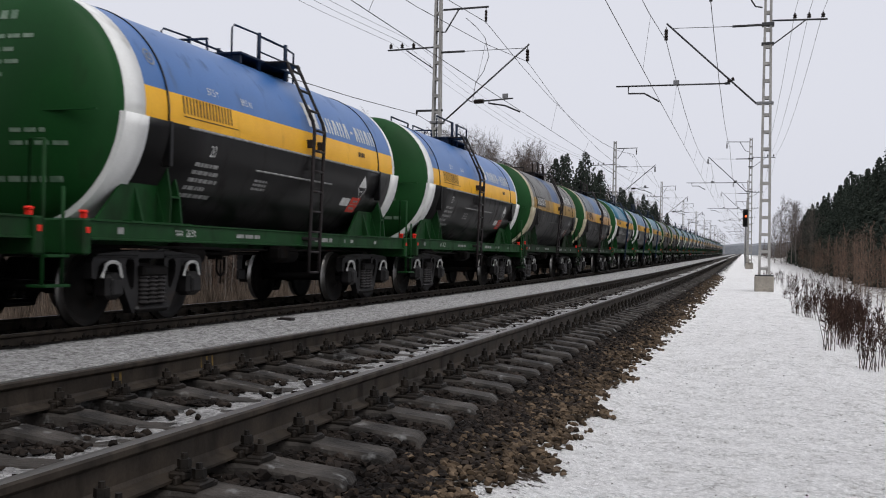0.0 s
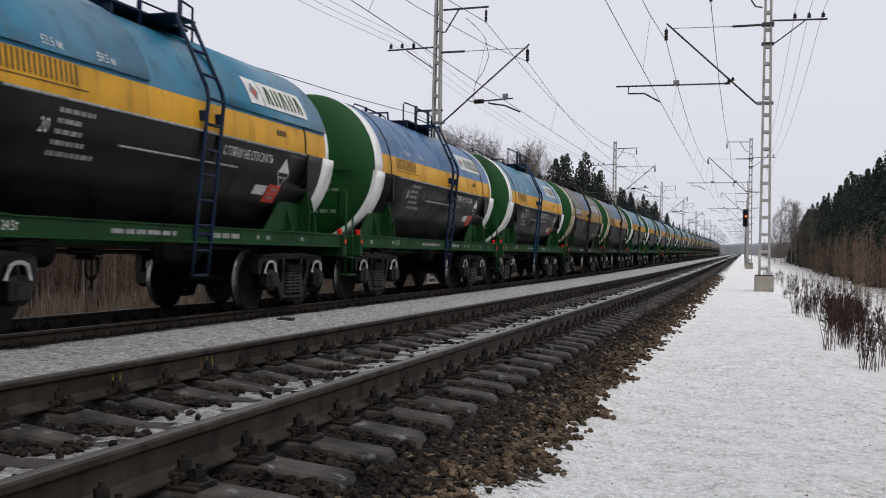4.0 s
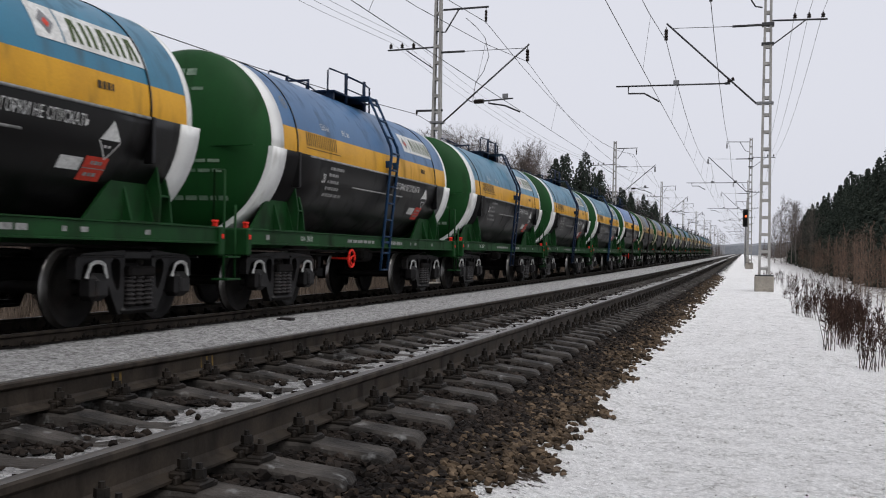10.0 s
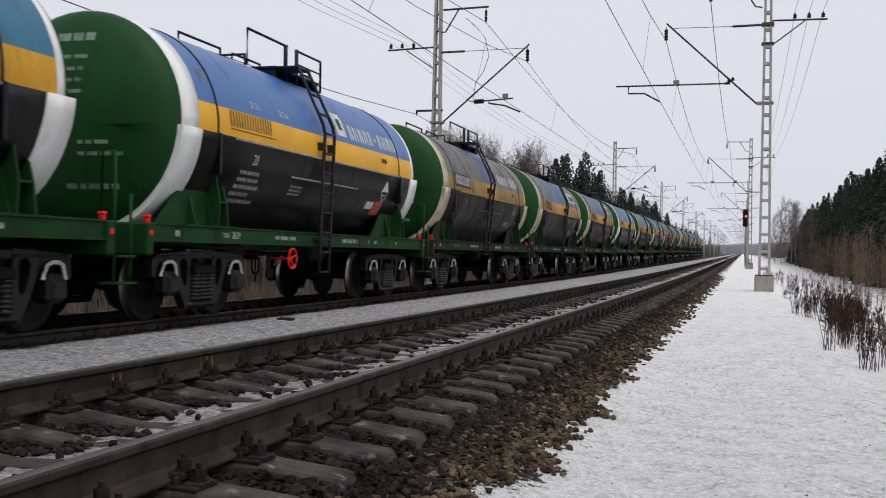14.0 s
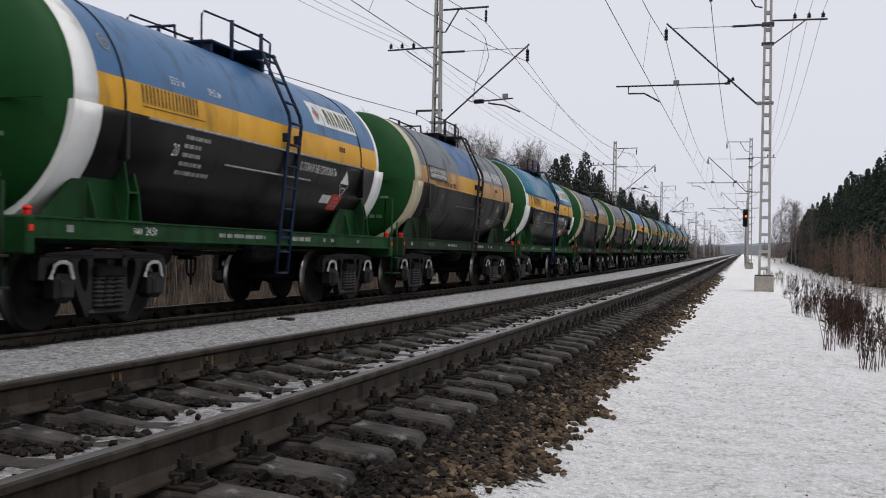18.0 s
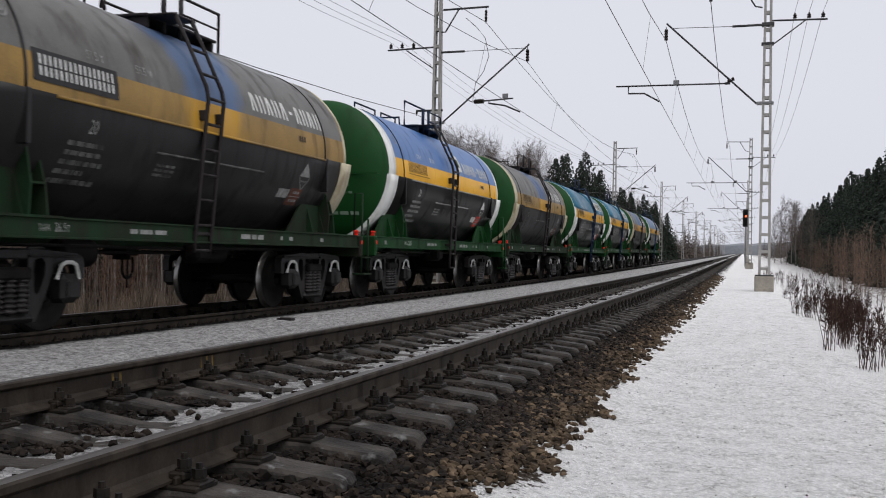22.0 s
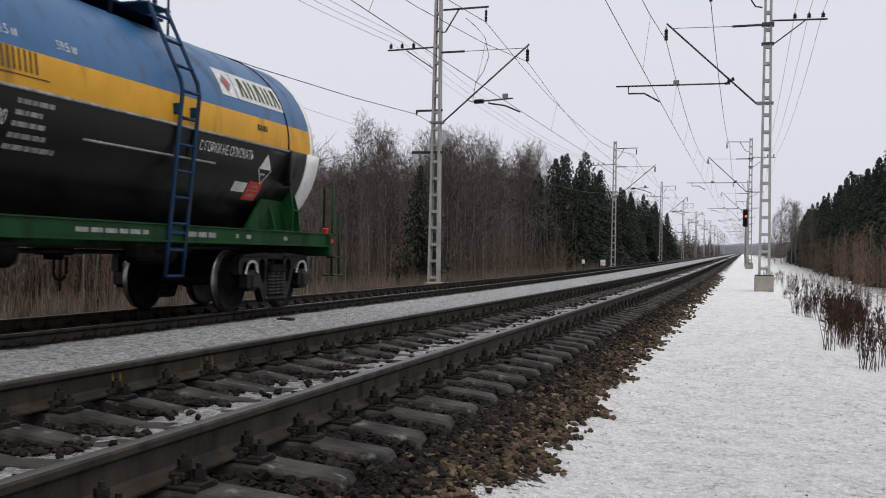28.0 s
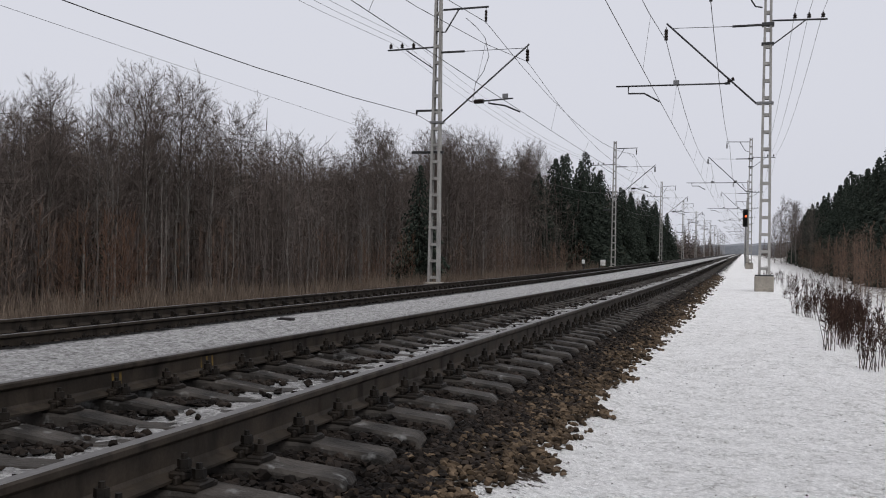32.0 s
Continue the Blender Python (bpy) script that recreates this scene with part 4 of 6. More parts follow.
def digits(b, y0, y1, z0, z1, r, count, side=1):
    """A row of upright bars the size of stencilled figures."""
    w = (y1 - y0) / count
    for i in range(count):
        q = y0 + i * w
        patch(b, q, q + w * 0.21, z0, z1, r, side)
        patch(b, q + w * 0.5, q + w * 0.71, z0, z1, r, side)


def glyph(b, y0, y1, z0, z1, r, i):
    """A plain block the size of one letter: two bars, leaning together in every second one."""
    w = (y1 - y0) * 0.32
    k = 0.22 * (y1 - y0) if i % 2 == 0 else 0.0
    slab_on(b, (y0, y0 + w), (y0 + k, y0 + w + k), z0, z1, r)
    slab_on(b, (y1 - w, y1), (y1 - w - k, y1 - k), z0, z1, r)


def end_writing(end, rng):
    """Lines of faded stencil on the dished end, as bars."""
    b = Build()
    for z, w, x0 in ((3.66, 0.42, -0.2), (3.42, 0.62, -0.3), (3.26, 0.5, -0.3), (3.11, 0.55, -0.3), (2.96, 0.42, -0.3), (2.81, 0.3, -0.3), (2.3, 0.42, 0.2), (2.15, 0.62, 0.2), (1.72, 0.75, 0.0)):
        x, h = x0, 0.11 if z > 3.6 else (0.07 if z < 2 else 0.05)
        while x < x0 + w:
            q = rng.uniform(0.07, 0.2)
            rr = math.hypot(x + q / 2, z + h / 2 - ZC)
            depth = RING + 0.42 * math.sqrt(max(0.05, 1 - (rr / RT) ** 2)) + 0.012
            vs = []
            for u, v in ((x, z), (x + q, z), (x + q, z + h), (x, z + h)):
                r2 = math.hypot(u, v - ZC)
                vs.append((u, end * (RING + 0.42 * math.sqrt(max(0.02, 1 - (r2 / RT) ** 2)) + 0.006), v))
            b.add(vs, [(0, 1, 2, 3) if end < 0 else (3, 2, 1, 0)])
            x += q + 0.04
    return b


def dome(end):
    """A dished tank end."""
    prof = [(RING, RT)]
    for i in range(1, 13):
        t = math.pi / 2 * i / 12
        prof.append((RING + 0.42 * math.sin(t), max(0.002, RT * math.cos(t))))
    b = Build().lathe([(end * a, r) for a, r in prof], (0, 0, ZC), "y", 44)
    if end < 0:
        b.f = [f[::-1] for f in b.f]
    return b


def ladder(w, side, material, at, bow, foot):
    """A side ladder that leans out from the sill to the level of the stripe and then bends in over the tank."""
    def lean(z):
        return side * (1.59 - bow + bow * (z - 0.6) / 2.45)

    ob = Build()
    for y in (at - 0.21, at + 0.21):
        ob.tube([(lean(foot), y, foot), (lean(1.1), y, 1.1), (lean(2.98), y, 2.98), (1.55 * side, y, 3.14), (1.05 * side, y, 4.16)], 0.032, 6)
    far = Build()
    stile = part("ladder", ob, material, w, "steel side ladder to the top walkway")
    for i in range(11):
        z = 0.61 + i * 0.34
        if z < foot:
            continue
        xx = lean(z) if z < 3.0 else side * (1.55 - (z - 3.14) * 0.49)
        rung = Build().tube([(xx, at - 0.21, z), (xx, at + 0.21, z)], 0.022, 6)
        if side > 0:
            part("rung", rung, material, stile)
        else:
            far.add(rung.v, rung.f, True)
    if side < 0:
        part("far_rung", far, material, stile)
    b = Build()
    for y in (at - 0.21, at + 0.21):
        b.box(min(lean(2.75), side * 1.44), max(lean(2.75), side * 1.44), y - 0.035, y + 0.035, 2.69, 2.83, 0.012)
    part("ladder_bracket", b, material, w)
    part("landing", Build().box(min(side * 0.66, side * 1.08), max(side * 0.66, side * 1.08), at - 0.3, at + 0.3, 4.125, 4.155, 0.008), material, w, "narrow landing plate at the ladder head")
    part("ladder_foot", Build().box(min(lean(1.17), side * 1.35), max(lean(1.17), side * 1.35), at - 0.24, at + 0.24, 1.15, 1.2, 0.01), material, w)


FIGURES = {}


def lettering(b, text, y0, z0, size, at, slant=0.0, wide=1.0):
    """Real letters laid on a surface: at(y, z) gives the place of a point of the writing."""
    if text not in FIGURES:
        word = bpy.data.curves.new("lettering", "FONT")
        word.body, word.size, word.resolution_u = text, 1.0, 2
        tmp = bpy.data.objects.new("lettering", word)
        scene.collection.objects.link(tmp)
        me = bpy.data.meshes.new_from_object(tmp.evaluated_get(bpy.context.evaluated_depsgraph_get()))
        FIGURES[text] = ([v.co[:2] for v in me.vertices], [tuple(p.vertices) for p in me.polygons])
        bpy.data.objects.remove(tmp)
    vs, fs = FIGURES[text]
    b.add([at(y0 + (x * wide + y * slant) * size, z0 + y * size) for x, y in vs], fs)


def on_skin(r):
    return lambda y, z: (math.sqrt(max(0.01, r * r - (z - ZC) ** 2)), y, z)


def walkway(w, material, kind):
    part("walkway_platform", Build().box(-0.70, 0.70, -0.5, 1.4, 4.12, 4.16, 0.01).box(-0.66, 0.66, -0.45, -0.39, 3.98, 4.13).box(-0.66, 0.66, 1.3, 1.36, 3.98, 4.13), material, w, "steel walkway over the tank top")
    for s in (-1, 1) if kind else ():
        b = Build()
        b.tube([(s * 0.64, 0.2, 4.0), (s * 0.64, 0.2, 4.58), (s * 0.64, -0.62, 4.56), (s * 0.64, -0.70, 4.50), (s * 0.64, -0.70, 4.0)], 0.018, 6)
        part("guard_rail", b, material, w)
        b = Build().tube([(s * 0.64, 0.2, 4.56), (s * 0.64, 1.22, 4.56), (s * 0.64, 1.6, 4.52), (s * 0.64, 1.6, 3.98)], 0.02, 6).tube([(s * 0.64, 0.2, 4.30), (s * 0.64, 1.22, 4.30)], 0.014, 6)
        part("guard_rail", b, material, w)
        for y in (0.2, 1.22):
            part("guard_post", Build().tube([(s * 0.66, y, 3.95), (s * 0.66, y, 4.60)], 0.038, 6), material, w)
    for s in (-1, 1) if not kind else ():
        b = Build()
        b.tube([(s * 0.64, -0.03, 4.0), (s * 0.64, -0.03, 4.60), (s * 0.64, -1.45, 4.60), (s * 0.64, -1.45, 4.0)], 0.024, 6)
        part("guard_rail", b, material, w)
        b = Build()
        b.tube([(s * 0.64, 0.42, 4.0), (s * 0.64, 0.42, 4.60), (s * 0.64, 1.55, 4.60), (s * 0.64, 1.55, 4.0)], 0.024, 6)
        b.tube([(s * 0.64, 0.42, 4.36), (s * 0.64, 1.55, 4.36)], 0.016, 6)
        part("guard_rail", b, material, w)
    for y in (-0.03, 0.42) if not kind else ():
        part("guard_post", Build().tube([(0.66, y, 3.95), (0.66, y, 4.61)], 0.038, 6), material, w)
    part("hatch", Build().lathe([(4.0, 0.30), (4.14, 0.30), (4.15, 0.33), (4.18, 0.33), (4.22, 0.22), (4.23, 0.002)], (-0.25, -0.95, 0), "z", 20), material, w, "round filling hatch")
    part("hatch_lever", Build().tube([(-0.45, -0.95, 4.28), (0.35, -0.95, 4.28)], 0.022, 6).tube([(0.33, -0.95, 4.28), (0.35, -0.95, 4.1)], 0.022, 6), material, w)
    part("safety_valve", Build().lathe([(4.1, 0.06), (4.2, 0.06), (4.2, 0.09), (4.23, 0.09), (4.24, 0.04), (4.30, 0.04), (4.31, 0.002)], (-0.2, -1.55, 0), "z", 12), material, w)
    part("vent_cap", Build().lathe([(4.1, 0.06), (4.22, 0.06), (4.22, 0.10), (4.27, 0.09), (4.28, 0.002)], (-0.25, -2.0, 0), "z", 12), material, w)


SADDLE = {-1: -3.70, 1: 4.18}


def saddle(w, end, material):
    """A welded saddle: cross plates under the tank, a sloping side gusset and a boxed bracket that takes the strap."""
    yc = SADDLE[end]
    s = Build()
    n = 12
    arc = [(1.3 * math.sin(t) * 1.12, ZC - 1.49 * math.cos(t)) for t in [(-0.98 + 1.96 * i / n) for i in range(n + 1)]]
    for y in (yc - 0.50, yc - 0.02):
        s.prism([(1.36, 1.29), (-1.36, 1.29)] + arc, y - 0.02, y + 0.02, "y")
    part("saddle", s, material, w, "welded steel tank saddle")
    for q in (-1, 1):
        g = Build()
        g.prism([(yc - 1.30, 1.29), (yc, 1.29), (yc, 2.04), (yc - 0.22, 2.06), (yc - 0.62, 1.92)], q * 1.22 - 0.018, q * 1.22 + 0.018, "x")
        part("saddle_plate", g, material, w)
        g = Build()
        for dy in (0.0, 0.30):
            g.prism([(q * 1.2, 1.29), (q * 1.42, 1.29), (q * (1.44 - 0.2 * dy), 1.62), (q * (1.36 - 0.2 * dy), 2.06 - 0.5 * dy), (q * 1.2, 2.06 - 0.5 * dy)], yc + dy - 0.016, yc + dy + 0.016, "y")
        g.box(min(q * 1.21, q * 1.40), max(q * 1.21, q * 1.40), yc + 0.016, yc + 0.284, 1.62, 1.645)
        part("strap_bracket", g, material, w, "boxed strap bracket on the saddle")
        part("saddle_foot", Build().box(q * 1.2 - 0.24, q * 1.2 + 0.23, yc - 0.86, yc + 0.54, 1.268, 1.295), material, w)


def holed(b, outer, hole, x0, x1, n=20):
    """A flat plate, seen from the side, with a rounded window through it."""
    cy, cz = sum(p[0] for p in hole) / len(hole), sum(p[1] for p in hole) / len(hole)

    def hit(poly, a):
        dy, dz = math.cos(a), math.sin(a)
        best = 0.0
        for (y0, z0), (y1, z1) in zip(poly, poly[1:] + poly[:1]):
            ey, ez = y1 - y0, z1 - z0
            det = dy * ez - dz * ey
            if abs(det) < 1e-9:
                continue
            s = ((y0 - cy) * ez - (z0 - cz) * ey) / det
            u = ((y0 - cy) * dz - (z0 - cz) * dy) / det
            if s > 0 and -1e-6 <= u <= 1 + 1e-6:
                best = max(best, s)
        return cy + best * dy, cz + best * dz

    angles = [2 * math.pi * k / n for k in range(n)] + [math.atan2(z - cz, y - cy) % (2 * math.pi) for y, z in outer]
    angles = sorted(set(round(a, 5) for a in angles))
    k = len(angles)
    rings = [[(x,) + hit(poly, a) for a in angles] for x in (x0, x1) for poly in (outer, hole)]
    fs = []
    for i in range(k):
        j = (i + 1) % k
        fs += [(i, k + i, k + j, j), (2 * k + j, 3 * k + j, 3 * k + i, 2 * k + i), (i, j, 2 * k + j, 2 * k + i), (k + j, k + i, 3 * k + i, 3 * k + j)]
    b.add([p for r in rings for p in r], fs)


def bogie(w, yc):
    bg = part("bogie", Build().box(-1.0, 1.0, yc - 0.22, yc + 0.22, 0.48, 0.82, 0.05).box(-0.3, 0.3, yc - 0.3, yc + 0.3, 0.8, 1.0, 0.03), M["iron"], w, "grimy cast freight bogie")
    for s in (-1, 1):
        x0, x1 = s * 1.06 - 0.06, s * 1.06 + 0.06
        f = Build()
        for q in (-1, 1):
            outer = [(0.30, 0.94), (0.30, 0.17), (0.42, 0.14), (0.57, 0.38), (0.70, 0.66), (0.76, 0.84), (0.74, 0.915)]
            hole = [(0.39, 0.78), (0.43, 0.835), (0.53, 0.835), (0.59, 0.78), (0.57, 0.64), (0.49, 0.47), (0.44, 0.43), (0.40, 0.48), (0.39, 0.62)]
            arm = [(0.73, 0.916), (1.14, 0.89), (1.24, 0.85), (1.27, 0.78), (1.27, 0.60), (1.17, 0.58), (1.13, 0.74), (1.06, 0.775), (0.80, 0.775), (0.73, 0.72)]
            holed(f, [(yc + q * y, z) for y, z in outer], [(yc + q * y, z) for y, z in hole], x0, x1)
            f.prism([(yc + q * y, z) for y, z in arm], x0, x1, "x")
            f.box(x1 - 0.01 if s > 0 else x0 - 0.03, x1 + 0.03 if s > 0 else x0 + 0.01, yc + q * 0.76 - 0.46, yc + q * 0.76 + 0.42, 0.845, 0.875, 0.01)
        f.box(x0, x1, yc - 0.31, yc + 0.31, 0.82, 0.94, 0.02)
        f.box(x0 - 0.05, x1 + 0.05, yc - 0.38, yc + 0.38, 0.14, 0.24, 0.045)
        part("side_frame", f, M["casting"], bg, "cast side frame with rounded windows")
        for i in (-1, 0, 1):
            prof = []
            for k in range(28):
                prof.append((0.245 + 0.365 * k / 27, (0.052, 0.090, 0.100, 0.090)[k % 4]))
            part("spring", Build().lathe([(0.245, 0.01)] + prof + [(0.61, 0.01)], (s * 1.10, yc + i * 0.195, 0), "z", 9), M["spring"], bg, "coil spring")
        part("spring_cap", Build().box(s * 1.09 - 0.11, s * 1.09 + 0.11, yc - 0.29, yc + 0.29, 0.60, 0.74, 0.03), M["iron"], bg)
        for q in (-1, 1):
            j = Build()
            j.box(s * 1.10 - 0.13, s * 1.10 + 0.13, yc + q * 0.925 - 0.155, yc + q * 0.925 + 0.155, 0.33, 0.66, 0.06)
            j.box(min(s * 1.20, s * 1.26), max(s * 1.20, s * 1.26), yc + q * 0.925 - 0.115, yc + q * 0.925 + 0.115, 0.375, 0.60, 0.03)
            part("journal_box", j, M["casting"], bg)
            k = Build()
            yy = yc + q * 0.925
            k.tube([(s * 1.16, yy - 0.20, 0.60), (s * 1.17, yy - 0.13, 0.76), (s * 1.17, yy - 0.05, 0.79), (s * 1.17, yy + 0.05, 0.79), (s * 1.17, yy + 0.13, 0.76), (s * 1.16, yy + 0.20, 0.60)], 0.024, 5)
            part("inspection_mark", k, M["stencil"], bg, "white painted inspection mark")
    for q in (-1, 1):
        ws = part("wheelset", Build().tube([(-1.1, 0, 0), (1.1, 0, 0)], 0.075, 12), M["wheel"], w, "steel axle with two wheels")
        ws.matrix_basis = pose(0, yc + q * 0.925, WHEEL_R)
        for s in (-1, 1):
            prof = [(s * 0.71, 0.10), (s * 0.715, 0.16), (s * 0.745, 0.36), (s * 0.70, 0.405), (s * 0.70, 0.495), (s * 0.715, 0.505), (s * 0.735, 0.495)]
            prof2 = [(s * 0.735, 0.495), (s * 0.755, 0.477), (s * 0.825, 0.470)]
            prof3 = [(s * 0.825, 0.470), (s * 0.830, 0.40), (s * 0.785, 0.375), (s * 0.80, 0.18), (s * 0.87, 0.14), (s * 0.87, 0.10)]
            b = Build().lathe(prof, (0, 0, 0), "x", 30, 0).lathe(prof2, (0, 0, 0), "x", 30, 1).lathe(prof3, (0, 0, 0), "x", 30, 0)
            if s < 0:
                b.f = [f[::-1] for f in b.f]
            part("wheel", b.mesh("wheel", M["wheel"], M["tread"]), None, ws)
    for q in (-1, 1):
        part("brake_shoe", Build().box(-0.82, -0.70, yc + q * 0.40 - 0.03, yc + q * 0.40 + 0.03, 0.32, 0.62, 0.01).box(0.70, 0.82, yc + q * 0.40 - 0.03, yc + q * 0.40 + 0.03, 0.32, 0.62, 0.01).tube([(-0.75, yc + q * 0.38, 0.42), (0.75, yc + q * 0.38, 0.42)], 0.03, 6), M["iron"], bg)


DRAIN = 0.05


def underframe(w, mat_frame, red_wheel):
    for s in (-1, 1):
        x = s * 1.38
        b = Build().prism([(s * u, z) for u, z in ((1.28, 1.05), (1.43, 1.05), (1.43, 1.07), (1.40, 1.075), (1.40, 1.26), (1.42, 1.265), (1.42, 1.285), (1.28, 1.285), (1.28, 1.265), (1.36, 1.26), (1.36, 1.075), (1.28, 1.07))][::s], -5.4, 5.72, "y")
        sill = part("side_sill", b, mat_frame, w, "long steel side sill")
    part("centre_sill", Build().box(-0.2, 0.2, -5.5, 5.75, 0.98, 1.30, 0.01), mat_frame, w)
    for y in (-2.4, -0.8, 0.9, 2.4):
        part("cross_member", Build().box(-1.36, 1.36, y - 0.05, y + 0.05, 1.08, 1.26, 0.01), mat_frame, w)
    for e in (-1, 1):
        o = 0.0 if e < 0 else 0.30
        part("headstock", Build().box(-1.46, 1.46, e * 5.45 + o - 0.07, e * 5.45 + o + 0.07, 0.88, 1.285, 0.02), mat_frame, w, "deep steel end beam")
        part("end_deck", Build().box(-1.40, 1.40, min(e * 4.7, e * 5.38 + o), max(e * 4.7, e * 5.38 + o), 1.265, 1.29, 0.005), mat_frame, w)
        part("coupler", Build().box(-0.12, 0.12, min(e * 5.4 + o, e * 5.7 + o), max(e * 5.4 + o, e * 5.7 + o), 0.92, 1.14, 0.03).box(-0.2, 0.2, min(e * 5.68 + o, e * 5.84 + o), max(e * 5.68 + o, e * 5.84 + o), 0.85, 1.2, 0.05), M["iron"], w, "rusty automatic coupler")
        part("brake_hose", Build().tube([(0.35, e * 5.5 + o, 0.95), (0.36, e * 5.6 + o, 0.75), (0.33, e * 5.75 + o, 0.68), (0.3, e * 5.83 + o, 0.78)], 0.028, 8), M["blackladder"], w)
        for s in (-1, 1):
            part("lamp_bracket", Build().box(s * 1.36 - 0.045, s * 1.36 + 0.045, e * 5.40 + o - 0.04, e * 5.40 + o + 0.04, 1.34, 1.385, 0.015).box(s * 1.36 - 0.035, s * 1.36 + 0.035, e * 5.40 + o - 0.03, e * 5.40 + o + 0.03, 1.28, 1.345, 0.01), M["lamp"], w, "signal red lamp bracket")
        part("end_marker", Build().box(1.40, 1.467, e * 5.45 + o - 0.034, e * 5.45 + o + 0.034, 1.12, 1.19, 0.005), M["lamp"], w)
    for s in (-1, 1):
        e = s
        o = 0.0 if e < 0 else 0.30
        b = Build().tube([(s * 1.42, e * 5.55 + o, 2.1), (s * 1.42, e * 5.55 + o, 0.55)], 0.022, 6).tube([(s * 1.42, e * 5.55 + o, 2.1), (s * 1.28, e * 5.5 + o, 2.1), (s * 1.28, e * 5.5 + o, 1.28)], 0.018, 6)
        b.tube([(s * 1.42, e * 5.88 + o, 1.62), (s * 1.42, e * 5.88 + o, 0.55)], 0.022, 6)
        part("end_handrail", b, mat_frame, w, "tall handrail over the end steps")
        part("end_step", Build().box(min(s * 1.25, s * 1.5), max(s * 1.25, s * 1.5), e * 5.72 + o - 0.2, e * 5.72 + o + 0.2, 0.53, 0.56, 0.005), mat_frame, w)
        part("end_step", Build().box(min(s * 1.32, s * 1.5), max(s * 1.32, s * 1.5), e * 5.72 + o - 0.18, e * 5.72 + o + 0.18, 0.85, 0.88, 0.005), mat_frame, w)
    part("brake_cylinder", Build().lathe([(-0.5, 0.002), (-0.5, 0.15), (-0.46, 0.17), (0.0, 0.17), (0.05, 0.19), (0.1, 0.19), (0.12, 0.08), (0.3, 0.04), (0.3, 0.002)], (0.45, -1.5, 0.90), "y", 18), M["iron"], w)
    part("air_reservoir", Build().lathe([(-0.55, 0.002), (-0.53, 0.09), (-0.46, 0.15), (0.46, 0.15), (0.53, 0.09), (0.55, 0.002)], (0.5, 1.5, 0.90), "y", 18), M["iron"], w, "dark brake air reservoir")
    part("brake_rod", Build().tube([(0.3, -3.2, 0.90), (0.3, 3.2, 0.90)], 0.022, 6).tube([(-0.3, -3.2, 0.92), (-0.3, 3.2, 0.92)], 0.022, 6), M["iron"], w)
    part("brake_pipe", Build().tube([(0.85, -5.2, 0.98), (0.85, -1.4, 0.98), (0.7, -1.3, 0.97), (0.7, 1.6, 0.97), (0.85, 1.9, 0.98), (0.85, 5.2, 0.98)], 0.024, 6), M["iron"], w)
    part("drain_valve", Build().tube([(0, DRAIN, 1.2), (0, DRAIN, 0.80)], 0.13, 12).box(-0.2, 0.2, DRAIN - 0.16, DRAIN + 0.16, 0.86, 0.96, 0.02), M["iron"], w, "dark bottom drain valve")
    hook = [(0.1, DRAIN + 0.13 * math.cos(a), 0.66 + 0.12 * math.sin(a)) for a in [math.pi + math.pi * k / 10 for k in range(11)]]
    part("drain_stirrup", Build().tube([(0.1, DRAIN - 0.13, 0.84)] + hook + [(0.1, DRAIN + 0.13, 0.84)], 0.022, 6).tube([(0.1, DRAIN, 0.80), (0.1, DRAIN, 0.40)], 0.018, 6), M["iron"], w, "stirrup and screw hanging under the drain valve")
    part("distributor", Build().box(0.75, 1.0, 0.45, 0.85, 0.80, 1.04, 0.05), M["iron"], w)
    hw = Build()
    cz, cy, R2 = 0.84, -1.20, 0.16
    ring = [(1.40, cy + R2 * math.cos(t), cz + R2 * math.sin(t)) for t in [2 * math.pi * i / 20 for i in range(21)]]
    hw.tube(ring, 0.022, 6, cap=False)
    for t in range(4):
        a = t * math.pi / 2 + 0.4
        hw.tube([(1.36, cy, cz), (1.40, cy + R2 * math.cos(a), cz + R2 * math.sin(a))], 0.016, 5)
    hw.tube([(1.40, cy, cz), (1.0, cy, cz)], 0.025, 6)
    if red_wheel:
        part("brake_handwheel", hw, M["lamp"], w, "red parking brake handwheel")


